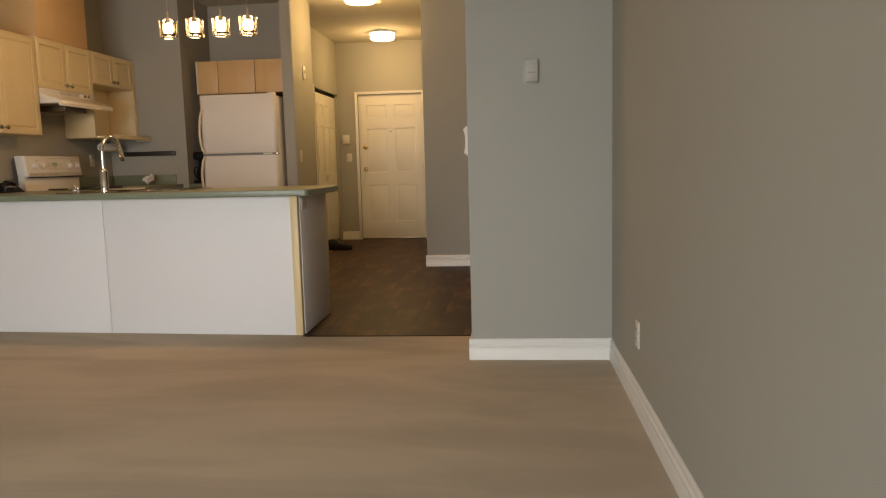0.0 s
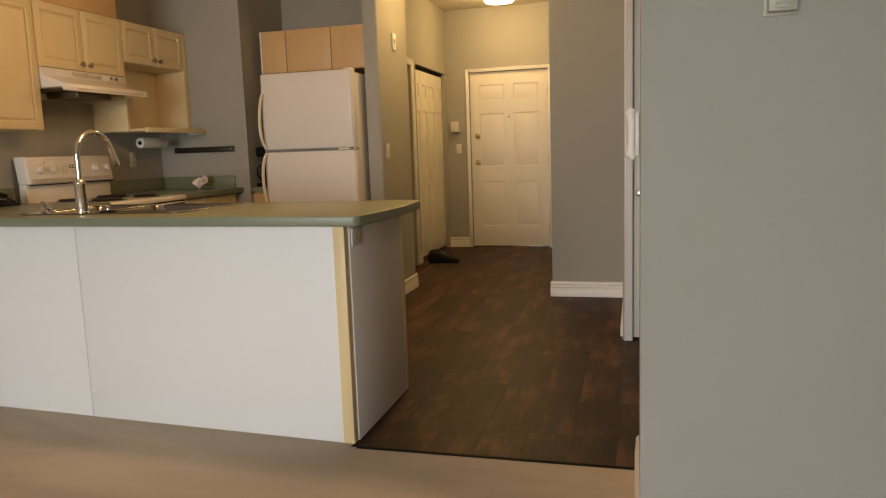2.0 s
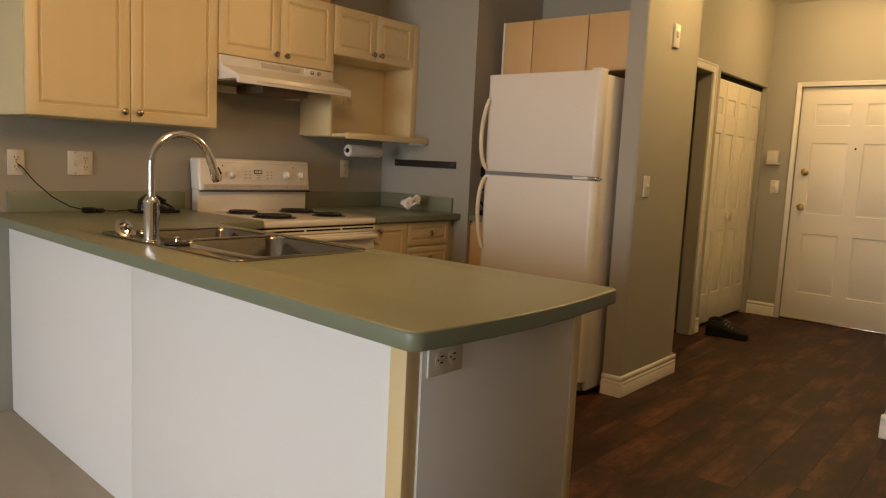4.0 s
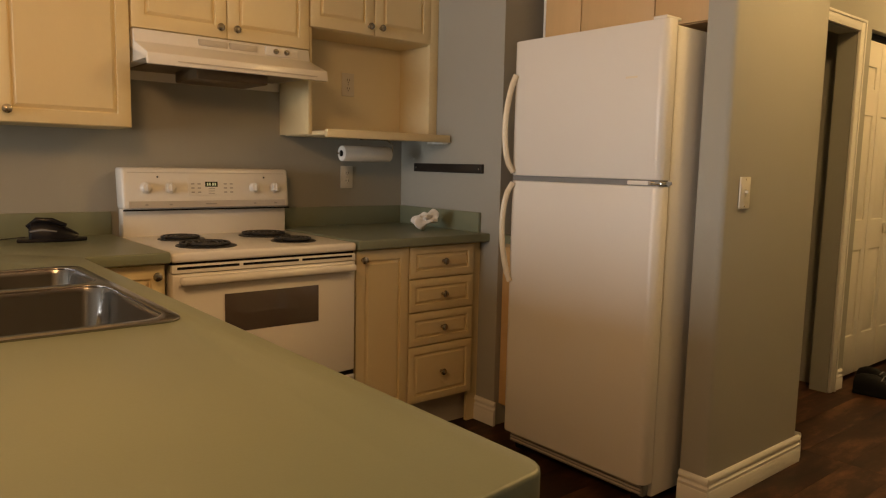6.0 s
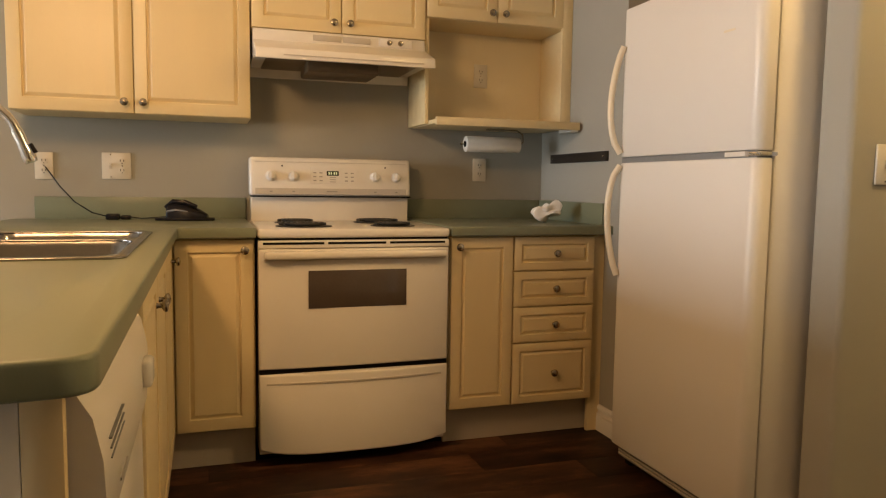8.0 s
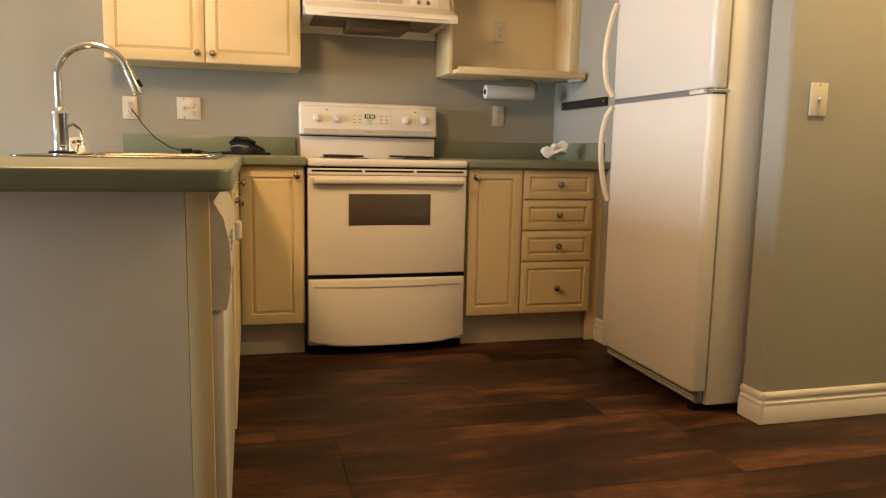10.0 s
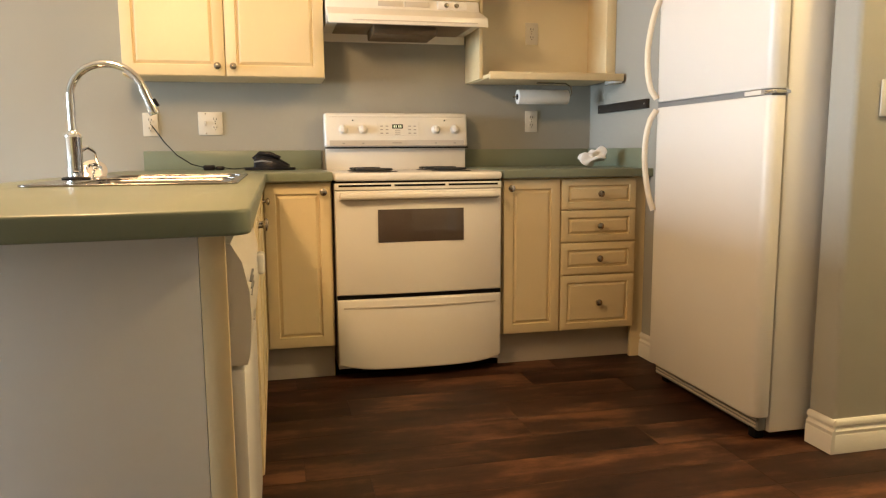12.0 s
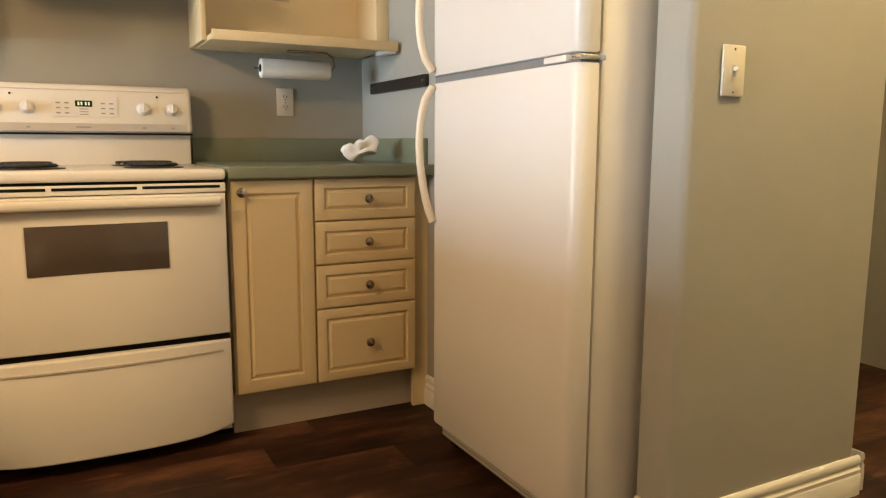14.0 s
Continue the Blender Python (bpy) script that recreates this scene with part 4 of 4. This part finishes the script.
d1 = part("freezer_door", fridge_door(1.222, 1.780), FRIDGE, fr)
d2 = part("fridge_door", fridge_door(0.090, 1.200), FRIDGE, fr)
for dd, z0, z1 in ((d1, 1.226, 1.776), (d2, 0.11, 1.195)):
    part("gasket", boxed(0.012, FW - 0.012, 0.0575, 0.0685, z0, z1), GASKET, dd, "grey door gasket")
part("divider", boxed(0.01, FW - 0.01, 0.012, 0.066, 1.2005, 1.2215), GASKET, fr, "grey gap between the doors")
part("hinge", boxed(FW - 0.135, FW - 0.045, -0.003, 0.05, 1.203, 1.219, 0.003), APPL, fr)
part("hinge_pin", boxed(FW - 0.05, FW + 0.004, 0.004, 0.075, 1.205, 1.217, 0.003), CHROME, fr, "chrome middle hinge")
part("hinge_cap", boxed(FW - 0.07, FW - 0.012, 0.01, 0.10, 1.7805, 1.793, 0.005), FRIDGE, fr)
for dd, za, zb in ((d1, 1.236, 1.640), (d2, 1.190, 0.765)):
    zs = np.linspace(za, zb, 12)
    pts = [(0.030 - 0.020 * math.sin(math.pi * k / 11) ** 0.6, -0.008 - 0.038 * math.sin(math.pi * min(1, (k / 11) ** 0.75)) ** 0.8, z) for k, z in enumerate(zs)]
    part("handle", tube(bmesh.new(), pts, 0.0105, 10, 1.2), HANDLE, dd, "ivory bow handle")
part("badge", boxed(FW - 0.165, FW - 0.115, -0.0012, 0.001, 1.585, 1.592), HANDLE, d1)
gr = part("grille", boxed(0.02, FW - 0.02, 0.035, 0.068, 0.035, 0.098, 0.003), GASKET, fr, "grey base grille")
for k in range(4):
    part("grille_slat", boxed(0.03, FW - 0.03, 0.030, 0.036, 0.045 + 0.013 * k, 0.051 + 0.013 * k), APPLGREY, gr)
part("foot", boxed(FW - 0.075, FW - 0.035, 0.035, 0.075, 0.0, 0.045, 0.006), DARK, fr, "grey roller foot")
part("foot", boxed(0.03, 0.07, 0.06, 0.10, 0.0, 0.05, 0.006), DARK, fr)
for x in (0.05, FW - 0.05):
    part("rear_foot", boxed(x - 0.02, x + 0.02, 0.64, 0.68, 0.0, 0.035), DARK, fr)

# over the fridge
oc = thing("fridge_cabinet", TO_NY(-2.688, 7.20, 1.825), "flat-fronted pale maple cabinets above the refrigerator", "wall cabinet")
part("body", boxed(0, 0.919, 0.001, AY - 7.202, 0, 0.325), MAPLE, oc)
# dark strips give the gaps between the doors their shade
for x in (0.2162, 0.5972):
    part("door_gap_shade", boxed(x, x + 0.005, -0.010, 0.0005, 0.002, 0.323), DARK, oc)
for a, b in ((0.008, 0.216), (0.2215, 0.597), (0.6025, 0.917)):
    part("door", boxed(a, b, -0.018, 0, 0.002, 0.323, 0.0015), MAPLE, oc)
part("side_strip", boxed(-0.006, 0.006, -0.018, 0.0, 0, 0.325, 0.001), TRIM, oc, "white edge strip")
nk = thing("narrow_cabinet", TO_NY(AX0 + 0.003, 7.045, 0.0), "narrow pale maple base cabinet beside the refrigerator", "base cabinet")
part("body", boxed(0, 0.212, 0.001, AY - 7.05, 0.10, 0.896), MAPLE, nk)
part("door", boxed(0.002, 0.21, -0.018, 0, 0.11, 0.88, 0.002), MAPLE, nk)
part("toe_kick", boxed(0, 0.212, 0.04, 0.06, 0.0, 0.10), TOEKICK, nk)
bm = boxed(AX0 + 0.002, -2.545, 7.004, AY - 0.002, CB, CT - 0.002, 0.006)
single("worktop", bm, COUNTER, "narrow sage green worktop beside the refrigerator", "worktop")
cm = thing("coffee_maker", pose(-2.655, 7.16, CT - 0.002), "black plastic coffee maker on the narrow worktop", "coffee maker")
part("base", boxed(-0.085, 0.085, -0.10, 0.12, 0, 0.03, 0.008), BLACK, cm)
part("tank", boxed(-0.085, 0.085, 0.04, 0.12, 0.03, 0.30, 0.012), BLACK, cm)
part("head", boxed(-0.085, 0.085, -0.09, 0.12, 0.235, 0.315, 0.02), BLACK, cm)
part("carafe", lathe(bmesh.new(), pose(-0.005, -0.03, 0.031), [(0.055, 0), (0.065, 0.02), (0.066, 0.09), (0.048, 0.14), (0.045, 0.15)]), BLACK, cm, "dark glass carafe")
part("carafe_handle", tube(bmesh.new(), [(-0.055, -0.06, 0.17), (-0.075, -0.085, 0.15), (-0.075, -0.085, 0.09), (-0.06, -0.06, 0.06)], 0.007, 8), BLACK, cm)

# ---- small things in the kitchen ----
# small black appliance, phone-like, a wedge body on a thin base
ph = thing("small_appliance", pose(-3.37, 5.225, CT, 0, 0, 78) @ Matrix.Diagonal((1.1, 1.1, 1.1, 1)), "small black cordless appliance resting in its cradle", "appliance")
bm = bmesh.new()
sole = [(-0.105, 0.050), (-0.02, 0.052), (0.06, 0.040), (0.108, 0.012), (0.108, -0.012), (0.06, -0.040), (-0.02, -0.052), (-0.105, -0.050)]
part("cradle", flat_outline(sole, [], 0.0, 0.012, 0.003), BLACK, ph)
rings = []
for x, w, z0, z1 in ((-0.070, 0.030, 0.012, 0.060), (-0.062, 0.038, 0.012, 0.071), (-0.03, 0.042, 0.012, 0.073), (0.01, 0.040, 0.012, 0.064), (0.05, 0.032, 0.012, 0.046), (0.082, 0.020, 0.012, 0.026)):
    rings.append([bm.verts.new((x, w * math.cos(a), z0 + (z1 - z0) * math.sin(a) ** 0.7)) for a in np.linspace(0, math.pi, 11)])
for a, b in zip(rings, rings[1:]):
    for k in range(10):
        bm.faces.new((a[k], b[k], b[k + 1], a[k + 1]))
    bm.faces.new((a[0], a[-1], b[-1], b[0]))
bm.faces.new(rings[0]), bm.faces.new(list(reversed(rings[-1])))
bmesh.ops.recalc_face_normals(bm, faces=bm.faces[:])
part("shell", bm, BLACK, ph)
part("grip", tube(bmesh.new(), [(-0.075, -0.012, 0.050), (-0.045, -0.014, 0.074), (0.0, -0.014, 0.072), (0.045, -0.010, 0.055)], [0.008, 0.010, 0.010, 0.006], 10), BLACK, ph)
part("stripe", tube(bmesh.new(), [(-0.066, -0.035, 0.036), (-0.03, -0.041, 0.042), (0.015, -0.038, 0.036)], [0.003, 0.004, 0.002], 8), GASKET, ph, "grey side stripe")

ad = thing("power_adapter", pose(-3.44, 4.955, CT, 0, 0, 90), "black power adapter lying on the worktop with its cord", "power adapter")
part("block", boxed(-0.055, 0.0, -0.02, 0.02, 0, 0.026, 0.006), BLACK, ad)
part("bundle", boxed(0.002, 0.045, -0.016, 0.018, 0, 0.020, 0.008), BLACK, ad)
cord = [(-0.30, 0.104, 0.222), (-0.285, 0.085, 0.205), (-0.24, 0.065, 0.14), (-0.18, 0.035, 0.075), (-0.11, 0.01, 0.03), (-0.05, 0.0, 0.014)]
part("cord", tube(bmesh.new(), cord, 0.0028, 8), BLACK, ad)
part("cord", tube(bmesh.new(), [(0.04, 0, 0.012), (0.09, -0.02, 0.006), (0.14, -0.02, 0.010), (0.185, -0.03, 0.014)], 0.0025, 8), BLACK, ad)

ts = thing("crumpled_tissue", pose(-3.09, 6.81, CT) @ Matrix.Diagonal((1.1, 1.25, 1.1, 1)), "white crumpled tissue lying on the worktop", "tissue")
bm = bmesh.new()
bmesh.ops.create_icosphere(bm, subdivisions=4, radius=0.034)
for v in bm.verts:
    n = noise.noise_vector(v.co * 38)
    v.co = Vector((v.co.x * 1.0, v.co.y * 1.5, v.co.z)) * (1 + 0.75 * n.x) + Vector((0.016 * n.z, 0, 0.030 * n.y))
zmin = min(v.co.z for v in bm.verts)
bmesh.ops.translate(bm, verts=bm.verts[:], vec=(0, 0, -zmin))
part("paper", bm, SILICONE, ts)

pt = thing("paper_towel_holder", pose(-3.36, 6.50, 1.305), "paper towel roll on a metal holder under the shelf", "paper towel")
part("roll", lathe(bmesh.new(), pose(0, 0, 0, -90, 0, 0), [(0.016, 0.0), (0.037, 0.001), (0.038, 0.004), (0.038, 0.276), (0.037, 0.279), (0.016, 0.28)], 28), PAPER, pt, "white paper roll")
part("rod", tube(bmesh.new(), [(0, -0.025, 0), (0, 0.10, 0), (0, 0.29, 0), (0, 0.305, 0.02), (0, 0.300, 0.055), (0, 0.27, 0.072), (0, 0.16, 0.0745)], 0.0042, 8), KNOB, pt, "bent metal rod")
part("core", lathe(bmesh.new(), pose(0, -0.003, 0, -90, 0, 0), [(0.015, 0), (0.015, 0.003), (0.006, 0.003)], 16), DARK, pt)
part("mount", boxed(-0.012, 0.012, 0.11, 0.20, 0.068, 0.0765, 0.002), KNOB, pt)
rk = thing("knife_rack", TO_NY(-3.41, SY - 0.001, 1.244), "dark magnetic knife bar on the side wall", "knife rack")
part("bar", boxed(0, 0.535, -0.018, 0, -0.022, 0.022, 0.002), RACK, rk)
for x in (0.02, 0.515):
    part("screw", cone(bmesh.new(), Matrix.Translation((x, -0.0185, 0)) @ OUT, 0.005, 0.004, 0.002, 12), CHROME, rk)


# ---- hall ----
def shoe(m, label):
    s = thing("shoe", m, label, "shoe", "shoes by the closet")
    prof = [(-0.13, 0.036, 0.070), (-0.10, 0.040, 0.085), (-0.04, 0.038, 0.088), (0.02, 0.042, 0.062), (0.07, 0.048, 0.048), (0.11, 0.044, 0.040), (0.14, 0.026, 0.028)]
    bm = bmesh.new()
    rings = []
    for x, w, h in prof:
        rings.append([bm.verts.new((x, w * math.cos(a), 0.016 + h * max(0, math.sin(a)) ** 0.8)) for a in np.linspace(0, math.pi, 12)])
    for a, b in zip(rings, rings[1:]):
        for k in range(11):
            bm.faces.new((a[k], b[k], b[k + 1], a[k + 1]))
        bm.faces.new((a[0], a[-1], b[-1], b[0]))
    bm.faces.new(rings[0]), bm.faces.new(list(reversed(rings[-1])))
    bmesh.ops.recalc_face_normals(bm, faces=bm.faces[:])
    part("upper", bm, SHOE, s)
    part("sole", flat_outline([(x, w * 1.06) for x, w, h in prof] + [(x, -w * 1.06) for x, w, h in reversed(prof)], [], 0.0, 0.018, 0.003), SOLE, s)
    bm = bmesh.new()
    for k in range(4):
        x = -0.01 + 0.022 * k
        z = 0.090 - 0.008 * k
        tube(bm, [(x, -0.025, z - 0.008), (x + 0.004, 0, z + 0.004 - 0.003 * k), (x, 0.025, z - 0.008)], 0.003, 6)
    part("laces", bm, GASKET, s, "grey laces")
    return s


shoe(pose(-1.77, 9.12, 0.001, 0, 0, 8) @ Matrix.Scale(1.15, 4), "black leather shoe on the hall floor by the closet")
shoe(pose(-1.82, 9.26, 0.001, 0, 0, -14) @ Matrix.Scale(1.15, 4), "black laced shoe beside the closet door")

for x, y in ((-1.20, 9.62), (-1.04, 7.42)):
    fl = thing("ceiling_light", pose(x, y, H), "round flush ceiling light with a lit opal shade", "ceiling light", "hall ceiling lights")
    part("pan", lathe(bmesh.new(), pose(0, 0, -0.022), [(0.165, 0), (0.170, 0.004), (0.170, 0.018), (0.160, 0.0215)], 40), TRIM, fl)
    part("shade", lathe(bmesh.new(), pose(0, 0, -0.105), [(0.10, 0.0), (0.145, 0.006), (0.160, 0.024), (0.162, 0.082)], 40), SHADE, fl, "lit opal glass shade")
    bm = lathe(bmesh.new(), pose(0, 0, -0.074), [(0.1625, 0), (0.167, 0.001), (0.167, 0.015), (0.1625, 0.016)], 40)
    part("band", bm, CHROME, fl, "chrome band")
sd = thing("smoke_detector", pose(-0.92, 7.72, H), "small white smoke detector on the hall ceiling", "smoke detector")
part("case", lathe(bmesh.new(), pose(0, 0, -0.04), [(0.035, 0), (0.05, 0.006), (0.056, 0.025), (0.058, 0.0395)], 28), TRIM, sd)

pl = thing("pendant_lamp", pose(-1.508, 4.70, H), "four-pendant lamp with crystal glass cups over the peninsula", "pendant lamp")
part("canopy", boxed(-0.36, 0.36, -0.035, 0.035, -0.03, -0.001, 0.006), CHROME, pl, "chrome ceiling bar")
for px in (-1.777, -1.597, -1.421, -1.240):
    x = px + 1.508
    pd = part("pendant", lathe(bmesh.new(), pose(x, 0, -0.775), [(0.020, 0), (0.022, 0.01), (0.014, 0.03), (0.007, 0.045), (0.006, 0.075), (0.003, 0.08)], 16), CHROME, pl, "chrome pendant holder")
    part("stem", tube(bmesh.new(), [(x, 0, -0.70), (x, 0, -0.03)], 0.0035, 8), CHROME, pd)
    cup = bmesh.new()
    n = 12
    rings = []
    for r, z in ((0.050, -0.865), (0.054, -0.85), (0.056, -0.755), (0.046, -0.755), (0.044, -0.845), (0.030, -0.855)):
        rings.append([cup.verts.new((x + r * (1 + 0.06 * (k % 2)) * math.cos(2 * math.pi * k / n), r * (1 + 0.06 * (k % 2)) * math.sin(2 * math.pi * k / n), z)) for k in range(n)])
    rings.append(rings[0])
    for a, b in zip(rings, rings[1:]):
        for k in range(n):
            cup.faces.new((a[k], a[(k + 1) % n], b[(k + 1) % n], b[k]))
    bmesh.ops.recalc_face_normals(cup, faces=cup.faces[:])
    g = part("glass_cup", cup, CRYSTAL, pd, "clear faceted crystal cup")
    g.visible_shadow = False
    bl = part("bulb", lathe(bmesh.new(), pose(x, 0, -0.83), [(0.006, 0), (0.018, 0.01), (0.021, 0.025), (0.016, 0.045), (0.010, 0.056)], 16), BULB, pd, "lit bulb")
    bl.visible_shadow = False

structure("trim_carpet_edge", boxed(-0.88, CX - 0.016, EDGE - 0.012, EDGE + 0.010, 0.0, 0.006, 0.002), SOLE, "thin dark strip between carpet and planks", "threshold")

# ---- floor planks ----
PW, PL = 0.181, 1.22
plank_meshes = {}
rnd = random.Random(4)


def plank(x0, x1, y0, y1):
    w, l = round(x1 - x0 - 0.0005, 4), round(y1 - y0 - 0.0005, 4)
    if (w, l) not in plank_meshes:
        bm = boxed(-w / 2, w / 2, -l / 2, l / 2, -0.0038, 0.0, 0.0004, 1)
        bmesh.ops.delete(bm, geom=[f for f in bm.faces if f.normal.z < -0.9], context="FACES")
        plank_meshes[w, l] = mesh_of("plank", bm, PLANK, False)
    ob = new("plank", plank_meshes[w, l])
    ob.location = ((x0 + x1) / 2, (y0 + y1) / 2, 0)
    ob.parent = floor


x = KX + 0.6
while x < 1.49:
    y = EDGE + 0.012 - rnd.choice((0.15, 0.35, 0.55, 0.75, 0.95))
    xe = min(x + PW, 1.498)
    while y < HY:
        a, b = max(y, EDGE + 0.012), min(y + PL, HY + 0.03)
        if b - a > 0.03 and not (x > 0.13 and a > 6.4) and not (x > HX1 + 0.02 and a > 7.6) and not (xe < HX0 - 0.8 and a > 7.8):
            plank(x, xe, a, b)
        y += PL
    x += PW
